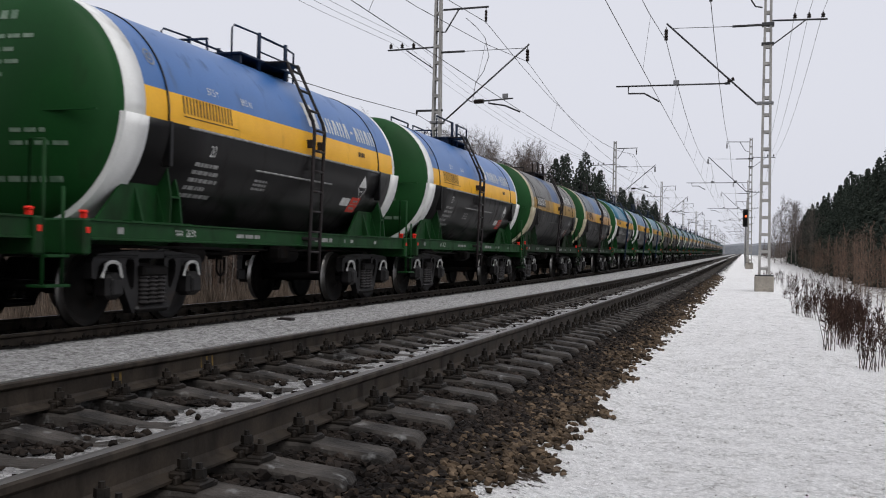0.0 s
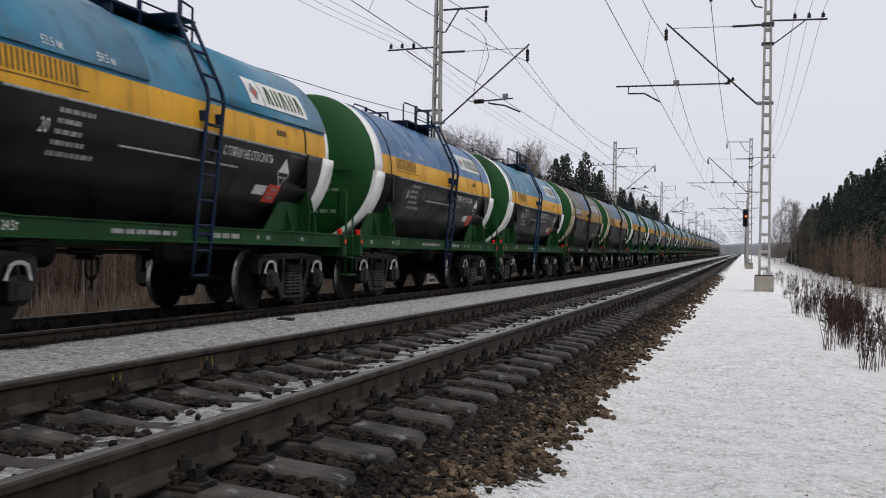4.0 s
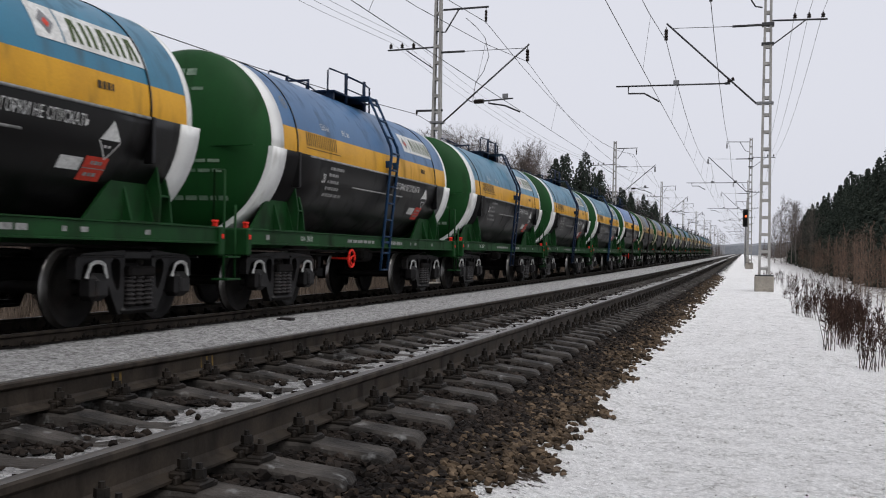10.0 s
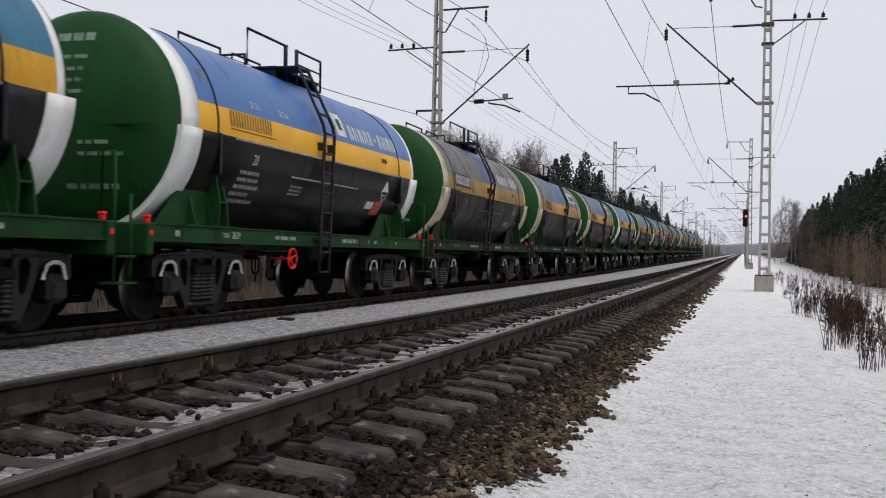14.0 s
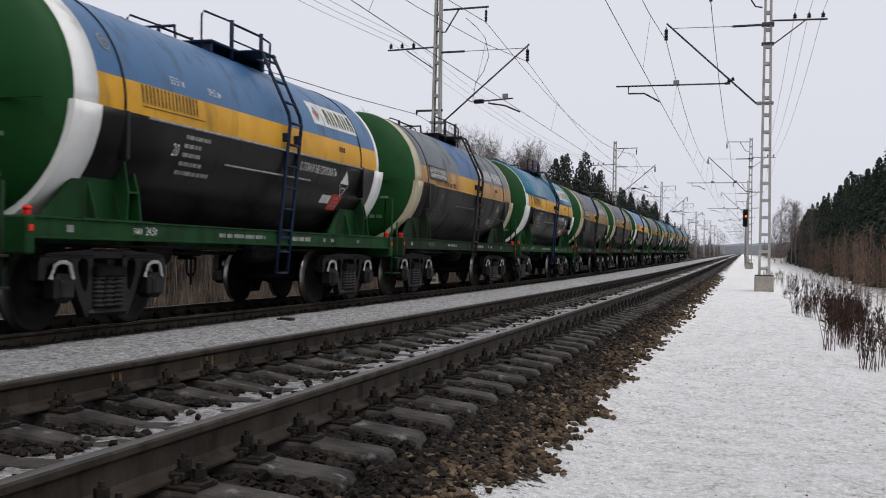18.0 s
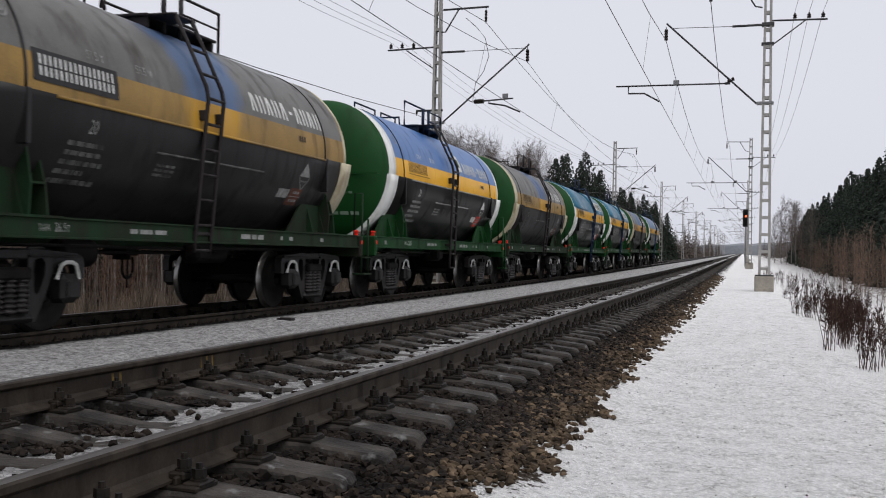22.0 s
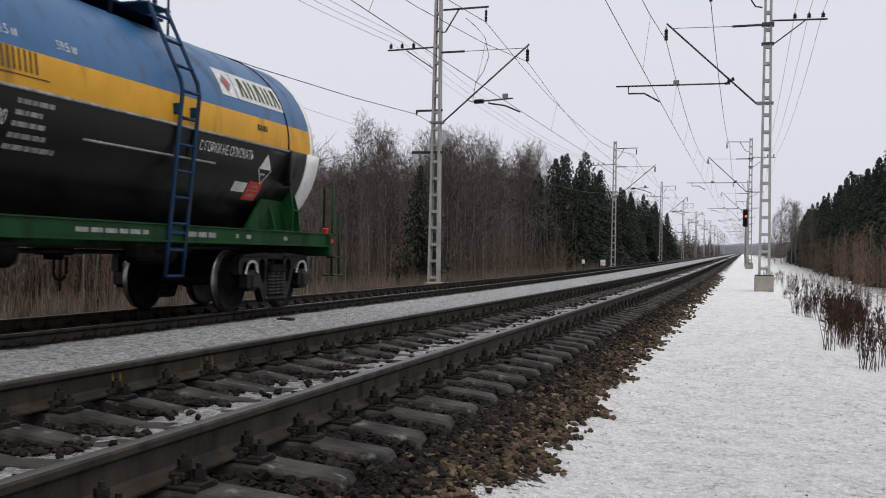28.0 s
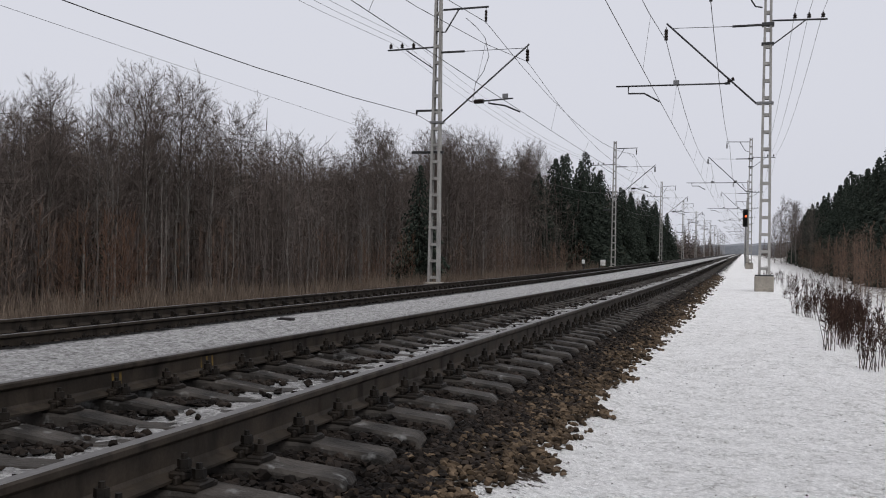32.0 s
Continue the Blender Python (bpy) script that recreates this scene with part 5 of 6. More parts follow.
def build_wagon(style, plate, ladder_mat, red_wheel, cover, kind, seed):
    rng = random.Random(seed)
    old = style in ("old", "old2")
    label = {"royal": "clean royal blue, yellow and black tank wagon with white rings", "teal": "teal blue, yellow and black tank wagon with white rings", "mid": "blue, yellow and black tank wagon with white rings", "old": "weathered grey and ochre tank wagon with stained cream rings", "old2": "grimy brown-grey and yellow tank wagon with cream rings"}[style]
    w = tagged(new("tank_wagon"), label, "tank wagon", "wagons of the tank train")
    frame_mat = M["oldframe" if old else "frame"]
    band, ring, low = M["ochre" if style == "old" else ("ochre2" if old else ("yellow" if style == "royal" else "yellow2"))], M["cream" if old else "white"], M["soot" if old else "black"]
    part("upper_shell", shell(-BARREL, REAR, BAND1, math.pi - BAND1, RT, 34, 6), M[style], w, "faded blue-grey upper skin" if old else "blue upper skin")
    part("stripe", shell(-BARREL, REAR, BAND0, BAND1, RT, 5, 6), band, w, "faded ochre stripe" if old else "yellow stripe")
    part("stripe", shell(-BARREL, REAR, math.pi - BAND1, math.pi - BAND0, RT, 5, 6), band, w, "faded ochre stripe" if old else "yellow stripe")
    part("lower_shell", shell(-BARREL, BARREL + 0.1, math.pi - BAND0, 2 * math.pi + BAND0, RT + 0.045, 40, 6, 0.06), low, w, "black lower jacket")
    part("jacket_rib", shell(-3.42, 3.79, BAND0 - 0.024, BAND0 - 0.002, RT + 0.062, 1, 1, 0.07), M["dim"] if not old else band, w, "light edge strip along the stripe")
    for e in (-1, 1):
        a, c = (-RING, -BARREL) if e < 0 else (BARREL, RING)
        part("end_ring", shell(a if e < 0 else REAR, c, BAND0, math.pi - BAND0, RT + 0.006, 32, 1, 0.02), ring, w, "cream end ring" if old else "white end ring")
        part("lower_ring", shell(a - 0.06 * (e < 0) + 0.1 * (e > 0), c + 0.12 * (e > 0), math.pi - BAND0, 2 * math.pi + BAND0, RT + 0.062, 32, 1, 0.08), ring, w, "cream lower end ring" if old else "white lower end ring")
        part("tank_end", dome(e), M["green"], w, "green dished tank end")
        part("end_weld", Build().box(-1.35, 1.35, min(e * 5.16, e * 5.2), max(e * 5.16, e * 5.2), 2.55, 2.57), M["green"], w)
        tagged(part("end_stencil", end_writing(e, rng), M["faded"], w, "faded white stencil writing"), kind="stuff")
        part("strap", shell(e * 3.86 - 0.018, e * 3.86 + 0.018, BAND0, math.pi - BAND0, RT + 0.013, 44, 1, 0.015), low if not old else M["soot"], w, "dark tank strap")
        part("strap_anchor", Build().box(1.40, 1.535, e * 3.86 - 0.035, e * 3.86 + 0.035, 2.0, 2.58, 0.012), low, w)
        saddle(w, e, frame_mat)
        bogie(w, -3.62 if e < 0 else 4.2)
    if cover:
        for y0, y1 in ((-BARREL - 0.35, -0.75), (1.15, REAR + 0.02)):
            part("top_cover", shell(y0, y1, radians(14.3), radians(165.7), RT + 0.04, 26, 2, 0.045), M[style], w, "raised blue sheet cover over the tank top")
    top = RT + (0.05 if cover else 0.006)
    mid_r, low_r = RT + 0.008, RT + 0.05
    white = plate == "white"
    paint = M["dim" if old else "stencil"]
    b = Build()
    if plate == "panel":
        k = Build()
        patch(k, -3.75, -2.25, 2.68, 3.02, mid_r)
        part("number_panel", k, M["soot"], w, "dark number panel")
        digits(b, -3.65, -2.3, 2.74, 2.97, mid_r + 0.004, 8)
        tagged(part("wagon_number", b, M["stencil"], w), kind="stuff")
    else:
        digits(b, -3.5, -2.14, 2.73, 2.96, mid_r, 8)
        patch(b, -3.5, -2.0, 2.685, 2.697, mid_r)
        tagged(part("wagon_number", b, M["darkmark"], w), kind="stuff")
    if style == "old":
        b = Build()
        for _ in range(11):
            y, q = rng.uniform(-3.4, -1.4), rng.uniform(0.02, 0.07)
            z1, z0 = rng.uniform(2.66, 2.76), rng.uniform(2.585, 2.63)
            slab_on(b, (y - q * 0.4, y + q * 0.3), (y - q, y + q), z0, z1, mid_r + 0.006)
        tagged(part("rust_run", b, M["rustrun"], w, "brown rust runs under the number"), kind="stuff")
    # the stencil block beside the figure 20
    b = Build()
    y0, z0, dz = (-2.52, 2.40, 0.115) if white else (-3.1, 2.08, 0.103)
    for i, ln in enumerate((0.62, 0.40, 0.48, 0.54, 0.80) if white else (0.65, 0.68, 0.74, 0.52, 0.78)):
        words(b, y0 - 0.012 * i, y0 + ln, z0 - i * dz, z0 + 0.052 - i * dz, low_r, rng, 1, 0.022, 0.05, 0.16)
    if not white:
        for i in range(3):
            words(b, -1.30, -0.85, 2.0 - i * 0.06, 2.033 - i * 0.06, low_r, rng, 1, 0.02, 0.05, 0.14)
    tagged(part("stencil_block", b, M["ghost" if old else "dim"], w, "small faint white stencil lines"), kind="stuff")
    b = Build()
    lettering(b, "20", -2.81, 2.16 if white else 2.23, 0.23, on_skin(low_r + 0.001), 0.1, 0.7)
    part("stencil_figure", b, paint, w)
    part("drip_rib", shell(-1.38, 1.55, math.asin((2.165 - ZC) / RT), math.asin((2.19 - ZC) / RT), RT + 0.066, 1, 1, 0.03), M["ghost" if old else "dim"], w, "pale drip rib along the jacket")
    b = Build()
    lettering(b, "53.5 \u043c" if white else "57.5 \u0442", -2.78, 3.08, 0.15, on_skin(top + 0.001), 0, 0.85)
    lettering(b, "59.5 \u043c", -1.81, 3.08, 0.15, on_skin(top + 0.001), 0, 0.85)
    part("capacity_mark", b, paint, w)
    # a small ring-shaped mark ahead of the strap
    b = Build()
    for q0, q1, turn in ((0.085, 0.105, 1.0), (0.03, 0.05, 1.0)):
        pts = [(-4.06 + q * math.cos(a), 3.37 + q * math.sin(a)) for q in (q0, q1) for a in [2 * math.pi * k / 16 for k in range(16)]]
        at = on_skin(top + 0.001)
        b.add([at(y, z) for y, z in pts], [(k, (k + 1) % 16, 16 + (k + 1) % 16, 16 + k) for k in range(16)])
    part("round_mark", b, M["dim"], w, "small faint round mark")
    b = Build()
    patch(b, 2.30, 2.70, 1.83, 1.97, low_r)
    part("placard", b, paint, w, "white placard")
    b = Build()
    patch(b, 2.74, 3.16, 1.73, 2.0, low_r)
    part("placard", b, M["worn_red" if old else "redmark"], w, "worn red placard" if old else "red placard")
    b = Build()
    patch(b, 2.74, 3.16, 1.861, 1.872, low_r + 0.004)
    words(b, 2.85, 3.08, 1.91, 1.95, low_r + 0.004, rng, 1, 0.02, 0.04, 0.08)
    words(b, 2.82, 3.10, 1.78, 1.82, low_r + 0.004, rng, 1, 0.02, 0.04, 0.08)
    part("placard_lettering", b, M["dim"], w)
    b = Build()
    slab_on(b, (2.87, 3.27), (3.07, 3.07), 2.20, 2.43, low_r)
    for p, q in (((2.87, 2.19), (3.07, 1.98)), ((3.27, 2.19), (3.07, 1.98))):
        slab_on(b, (q[0] - 0.012, q[0] + 0.012), (p[0] - 0.012, p[0] + 0.012), q[1], p[1], low_r)
    words(b, 2.98, 3.16, 2.11, 2.14, low_r, rng, 1, 0.03, 0.03, 0.05)
    part("hazard_diamond", b, paint, w, "black and white hazard diamond")
    b = Build()
    if not white:
        if not old:
            patch(b, 0.62, 1.05, 3.08, 3.50, top)
            part("emblem", b, M["stencil"], w, "small white emblem")
            k = Build()
            patch(k, 0.74, 0.93, 3.19, 3.40, top + 0.004)
            part("emblem_centre", k, M["olive"], w)
            b = Build()
        y = 1.22
        for i in range(10):
            if i != 5:
                glyph(b, y, y + 0.19, 3.06, 3.34, top, i)
            else:
                patch(b, y + 0.04, y + 0.15, 3.18, 3.23, top)
            y += 0.265
        part("company_lettering", b, M["stencil"], w, "white company lettering as plain blocks")
    else:
        p0 = 1.98 if cover else 1.85
        patch(b, p0, p0 + 0.46, 3.17, 3.57, top)
        patch(b, p0 + 0.49, p0 + 2.05, 3.17, 3.57, top)
        part("company_plate", b, M["stencil"], w, "white company plate")
        k = Build()
        y = p0 + 0.62
        for i in range(5):
            glyph(k, y, y + 0.2, 3.23, 3.51, top + 0.004, i)
            y += 0.275
        part("plate_lettering", k, M["olive"], w)
        k = Build()
        diamond_on(k, p0 + 0.23, 3.37, 0.14, 0.14, top + 0.004)
        part("plate_emblem", k, M["galv"], w)
        k = Build()
        diamond_on(k, p0 + 0.23, 3.36, 0.06, 0.06, top + 0.007)
        part("plate_emblem_centre", k, M["redmark"], w)
        b = Build()
        lettering(b, "\u0421 \u0413\u041e\u0420\u041a\u0418 \u041d\u0415 \u0421\u041f\u0423\u0421\u041a\u0410\u0422\u042c", 1.05 if kind else 0.36, 2.30, 0.185, on_skin(low_r + 0.001), 0, 0.72)
        part("warning_lettering", b, paint, w, "white warning lettering")
    b = Build()
    words(b, 2.78, 3.10, 2.77, 2.86, mid_r, rng, 1, 0.025, 0.05, 0.08)
    part("small_mark", b, M["darkmark"], w)
    # writing along the sill
    b = Build()
    at = lambda y, z: (1.4015, y, z)
    lettering(b, "\u0422\u0410\u0420\u0410", -3.53, 1.13, 0.10, at, 0, 0.75)
    lettering(b, "24.5\u0442" if white else "26.5\u0442", -3.26, 1.125, 0.145, at, 0, 0.8)
    part("tare_mark", b, paint, w)
    b = Build()
    for y0, y1, h in ((-4.80, -4.70, 0.08), (-1.85 if not white else -1.42, -1.07 if not white else 0.0, 0.055), (0.97, 1.72, 0.07), (2.3, 2.36, 0.06), (2.62, 2.74, 0.06), (3.9, 4.0, 0.06)):
        y = y0
        while y < y1:
            q = min(rng.uniform(0.14, 0.30), y1 - y + 0.02)
            b.box(1.40, 1.4015, y, y + q, 1.165 - h / 2, 1.165 + h / 2)
            y += q + 0.05
    tagged(part("sill_lettering", b, M["dim"], w, "faint white stencil lettering along the sill"), kind="stuff")
    for side in (1, -1):
        ladder(w, side, M[ladder_mat], side * (0.66 if kind else (-0.26 if white else -0.17)), 0.07 if style == "royal" else 0.21, 0.92 if old else 0.6)
    walkway(w, M["navy" if not old else "blackladder"], kind)
    underframe(w, frame_mat, red_wheel)
    return w


# the consist, from the wagon that passes first to the last one
CONSIST = (
    ("royal", "text", "navy", 0, 0, 0), ("royal", "text", "blackladder", 0, 0, 1), ("royal", "text", "blackladder", 0, 0, 0), ("old2", "panel", "blackladder", 0, 0, 1), ("old", "text", "blackladder", 0, 0, 1),
    ("teal", "white", "navy", 0, 1, 1), ("mid", "white", "navy", 0, 0, 1), ("teal", "white", "blueladder", 0, 0, 0), ("old2", "panel", "blackladder", 0, 0, 0), ("old", "text", "blackladder", 0, 0, 1),
    ("teal", "white", "navy", 0, 0, 0), ("teal", "white", "blueladder", 0, 0, 1), ("mid", "white", "blueladder", 1, 0, 1), ("teal", "white", "navy", 0, 0, 1), ("teal", "white", "navy", 0, 0, 1),
    ("teal", "white", "blueladder", 0, 0, 1), ("royal", "text", "blackladder", 1, 0, 0), ("old2", "panel", "blackladder", 0, 0, 0), ("old", "white", "blackladder", 0, 0, 1), ("old", "white", "blackladder", 0, 0, 1),
    ("mid", "white", "navy", 0, 0, 1), ("old", "panel", "blackladder", 0, 0, 1), ("teal", "white", "navy", 0, 1, 1), ("old2", "panel", "blackladder", 0, 0, 0), ("old2", "panel", "blackladder", 0, 0, 0),
    ("royal", "text", "blackladder", 0, 0, 0), ("old2", "text", "blackladder", 0, 0, 1), ("teal", "white", "navy", 0, 1, 1), ("teal", "white", "navy", 0, 1, 1), ("old", "text", "blackladder", 0, 0, 1), ("mid", "white", "blueladder", 0, 0, 1),
)
LENGTH, CENTRE = 12.02, 17.36


def passed(t):
    """How many wagons have gone by at t seconds; the train slows a little."""
    return 0.17539 + 1.076893 * t - 9.86372e-4 * t ** 2 + 9.50126e-6 * t ** 3 - 3.92792e-7 * t ** 4


def wagon_y(n, t):
    return CENTRE + LENGTH * (n - passed(t))


WAGONS, made = [], {}
for i, spec in enumerate(CONSIST):
    n = i - 1
    y = wagon_y(n, 0)
    m = pose(FAR_X, y, FAR_Z + float(rise(y)))
    if spec in made:
        w = copy_thing(made[spec], m)
    else:
        w = made[spec] = build_wagon(*spec, 40 + i)
        w.matrix_basis = m
    WAGONS.append((n, w))


# ---- trees and brush ----
def stick(VV, FF, p, q, r0, r1, sides=3):
    """One straight piece of a branch."""
    p, q = np.array(p), np.array(q)
    d = q - p
    d = d / (np.linalg.norm(d) + 1e-9)
    a = np.cross(d, (0, 0, 1) if abs(d[2]) < 0.9 else (1, 0, 0))
    a /= np.linalg.norm(a)
    b = np.cross(d, a)
    o = len(VV)
    if sides == 2:
        t = (p[0] * 7.3 + q[2] * 3.1 + p[1] * 5.7) % 6.283
        a = a * math.cos(t) + b * math.sin(t)
        VV += [p - a * r0, p + a * r0, q + a * r1, q - a * r1]
        FF += [(o, o + 1, o + 2), (o, o + 2, o + 3)]
        return
    for c, r in ((p, r0), (q, r1)):
        for k in range(sides):
            t = 2 * math.pi * k / sides
            VV.append(c + a * r * math.cos(t) + b * r * math.sin(t))
    for k in range(sides):
        k2 = (k + 1) % sides
        FF.append((o + k, o + k2, o + sides + k2))
        FF.append((o + k, o + sides + k2, o + sides + k))


def bare_tree(seed, h, bare=0.35, spread=0.25, first=22, thick=0.011, droop=0.0, fine=True, round_trunk=6):
    """A leafless tree: trunk arrays and crown arrays. Limbs leave the stem at a slant and bend upwards, with side twigs on both sides."""
    rng = random.Random(seed)
    tv, tf, cv, cf = [], [], [], []
    pts, x, y, n = [], 0.0, 0.0, 8
    for i in range(n + 1):
        pts.append(np.array([x, y, h * i / n]))
        x += rng.uniform(-0.009, 0.009) * h
        y += rng.uniform(-0.009, 0.009) * h
    rad = [max(0.010, h * thick * (1 - i / n) ** 0.85) for i in range(n + 1)]
    for i in range(n):
        stick(tv, tf, pts[i], pts[i + 1], rad[i], rad[i + 1], round_trunk)

    def turned(d, angle):
        side = np.cross(d, np.array([rng.uniform(-1, 1), rng.uniform(-1, 1), rng.uniform(-1, 1)]))
        side /= np.linalg.norm(side) + 1e-9
        return d * math.cos(angle) + side * math.sin(angle)

    def grow(p, d, ln, r, level):
        k = (5, 3, 1)[level] if fine else (4, 2)[level]
        q = np.array(p)
        for s in range(k):
            d = d + np.array([rng.uniform(-0.13, 0.13), rng.uniform(-0.13, 0.13), rng.uniform(0.0, 0.16) - droop * level])
            d = d / np.linalg.norm(d)
            e = q + d * ln / k
            r0, r1 = r * (1 - 0.85 * s / k), r * (1 - 0.85 * (s + 1) / k)
            stick(cv, cf, q, e, max(r0, 0.006), max(r1, 0.004), 3 if level == 0 and round_trunk > 4 else 2)
            if level < (2 if fine else 1):
                for _ in range((2 if level else 3) if fine else 1):
                    u = rng.uniform(0.15, 1.0)
                    g = turned(d, rng.uniform(0.5, 0.95))
                    grow(q + (e - q) * u, g, ln * rng.uniform(0.3, 0.55) * (1 - 0.45 * s / k), max(0.006, r1 * 0.6), level + 1)
            q = e

    for i in range(first):
        t = bare + (0.98 - bare) * (i + rng.random()) / first
        f = t * n
        j = min(n - 1, int(f))
        p = pts[j] * (1 - f + j) + pts[j + 1] * (f - j)
        a = i * 2.4 + rng.uniform(-0.6, 0.6)
        slant = radians(64 - 36 * t) * rng.uniform(0.8, 1.15)
        d = np.array([math.cos(a) * math.sin(slant), math.sin(a) * math.sin(slant), math.cos(slant)])
        reach = math.sqrt(max(0.02, 1 - ((t - 0.55) / 0.5) ** 2))
        grow(p, d, h * spread * reach * rng.uniform(0.75, 1.15), max(0.012, rad[j] * 0.45), 0)
    return (np.array(tv), np.array(tf)), (np.array(cv), np.array(cf))


def spruce(seed, h, width=0.22, boughs=380):
    """A spruce: whorls of boughs up to a thin leader, each a spray of small hanging needle tufts."""
    rng = random.Random(seed)
    tv, tf, V, F = [], [], [], []
    stick(tv, tf, (0, 0, 0), (0, 0, h * 0.995), h * 0.012, 0.012, 6)
    side = [rng.uniform(0.8, 1.15) for _ in range(9)]
    for i in range(boughs):
        t = 0.01 + 0.98 * ((i + rng.random()) / boughs) ** 1.05
        a = i * 2.39996 + rng.uniform(-0.5, 0.5)
        L = h * width * 1.25 * (1 - t) ** 0.85 * side[int(a / 0.7) % 9] * rng.uniform(0.55, 1.2) + 0.05
        ca, sa = math.cos(a), math.sin(a)
        m = max(2, int(L / 0.34))
        for j in range(m):
            u = (j + 0.5 + 0.5 * rng.random()) / m
            r, z = L * u, h * t + 0.16 * L * u - 0.40 * L * u * u
            k = 1.1 - 0.75 * t
            half, dz = rng.uniform(0.09, 0.22) * k, rng.uniform(0.16, 0.46) * k
            w = rng.uniform(-0.7, 0.7)
            ux, uy = -sa + w * ca, ca + w * sa
            o = len(V)
            V += [(r * ca - half * ux, r * sa - half * uy, z - dz * rng.uniform(0.2, 0.9)), ((r + 0.26 * k) * ca, (r + 0.26 * k) * sa, z - dz * rng.uniform(0.0, 0.5)), (r * ca + half * ux, r * sa + half * uy, z - dz * rng.uniform(0.2, 0.9)), ((r - 0.2 * k) * ca, (r - 0.2 * k) * sa, z + 0.08 * k), ((r + 0.08) * ca, (r + 0.08) * sa, z - dz * 1.3)]
            F += [(o, o + 1, o + 3), (o + 1, o + 2, o + 3), (o, o + 4, o + 1), (o + 1, o + 4, o + 2)]
    return (np.array(tv), np.array(tf)), (np.array(V), np.array(F))


def tree_thing(name, label, category, group, trunk, crown, bark, leaf):
    t = tagged(new(name), label, category, group)
    part("trunk", big_mesh("trunk", *trunk, bark), None, t)
    part("crown", big_mesh("crown", *crown, leaf), None, t)
    return t


TALL = [bare_tree(100 + i, 10.0, 0.42, 0.30, 22, 0.009) for i in range(5)]
BIRCH = [bare_tree(120 + i, 10.0, 0.36, 0.22, 30, 0.008, 0.05) for i in range(4)]
MAPLE = [bare_tree(126 + i, 10.0, 0.54, 0.27, 24, 0.012) for i in range(3)]
BACK = [bare_tree(130 + i, 10.0, 0.25, 0.27, 60, 0.007, 0.0, False, 4) for i in range(4)]
THIN = [bare_tree(140 + i, 8.0, 0.30, 0.13, 18, 0.0050, 0.0, False, 3) for i in range(4)]
SAPLING = [bare_tree(160 + i, 4.5, 0.10, 0.22, 18, 0.004, 0.0, False, 3) for i in range(4)]
SPRUCE = [spruce(180 + i, 10.0, 0.235 + 0.02 * i) for i in range(4)]
SPRUCE_BACK = [spruce(190 + i, 10.0, 0.22, 150) for i in range(2)]
SPRUCE_FAR = spruce(195, 10.0, 0.22, 60)


def thicket(seed, stout=1.0, long=1.0):
    """A clump of crossing stems and fine twigs, six metres tall."""
    r = random.Random(seed)
    V, F = [], []
    for _ in range(34):
        x, y, h = r.uniform(-2, 2), r.uniform(-2, 2), r.uniform(3.5, 7.2)
        e = (x + r.uniform(-0.6, 0.6), y + r.uniform(-0.6, 0.6), h)
        k = (x * 0.5 + e[0] * 0.5 + r.uniform(-0.25, 0.25), y * 0.5 + e[1] * 0.5 + r.uniform(-0.25, 0.25), h * 0.5)
        stick(V, F, (x, y, 0), k, 0.020 * stout, 0.013 * stout, 3)
        stick(V, F, k, e, 0.013 * stout, 0.003, 2)
        for k in range(14):
            u = r.uniform(0.15, 1.0)
            p = np.array([x, y, 0]) * (1 - u) + np.array(e) * u
            d = np.array([r.uniform(-1, 1), r.uniform(-1, 1), r.uniform(-0.2, 1.1)])
            d = d / np.linalg.norm(d) * r.uniform(0.3, 1.0) * long
            stick(V, F, p, p + d, 0.011 * stout, 0.004, 2)
    return (np.array(V), np.array(F))


THICKET = [thicket(400 + i) for i in range(4)]
THICKET_BACK = [thicket(410 + i, 1.4, 1.0) for i in range(3)]


def joined(t):
    (a, b), (c, d) = t
    return np.concatenate([a, c]), np.concatenate([b, d + len(a)])


def plant(templates, places, labels, name, category, group, bark, leaf):
    """Single trees: the first of each kind is built, the others are copies."""
    base = {}
    rng = random.Random(9)
    for x, y, s in places:
        i = rng.randrange(len(templates))
        m = pose(x, y, float(ground_z(x, y)) - 0.1, 0, 0, rng.uniform(0, 360))
        if i not in base:
            base[i] = tree_thing(name, labels, category, group, templates[i][0], templates[i][1], bark, leaf)
            base[i].matrix_basis = m @ Matrix.Scale(s, 4)
            ob = base[i]
        else:
            ob = copy_thing(base[i], m)
        ob.scale = (s, s, s * rng.uniform(0.92, 1.08))


def woods(name, label, templates, places, material, seed, category="woods"):
    rng = np.random.default_rng(seed)
    x, y, s = places[:, 0], places[:, 1], places[:, 2]
    P = np.stack([x, y, ground_z(x, y) - 0.1, s, rng.uniform(0, 6.28, len(x))], -1)
    V, F = scatter([joined(t) for t in templates], P, rng)
    tagged(new(name, big_mesh(name, V, F, material)), label, category, kind="stuff")


rng = np.random.default_rng(77)


def edge_left(y):
    """How far left the wood begins."""
    return -20.0 - 2.0 * np.sin(y * 0.05) - 1.0 * np.sin(y * 0.21) + 0.02 * np.clip(y - 40, 0, 300)


def canopy(y):
    """How tall the wood beyond the further track stands along the line."""
    return np.interp(y, [28, 34, 42, 48, 55, 60, 66, 75, 85, 100, 130, 250], [9.2, 9.0, 9.3, 10.8, 11.2, 9.0, 9.8, 12.8, 11.8, 13.2, 14.6, 14.4])


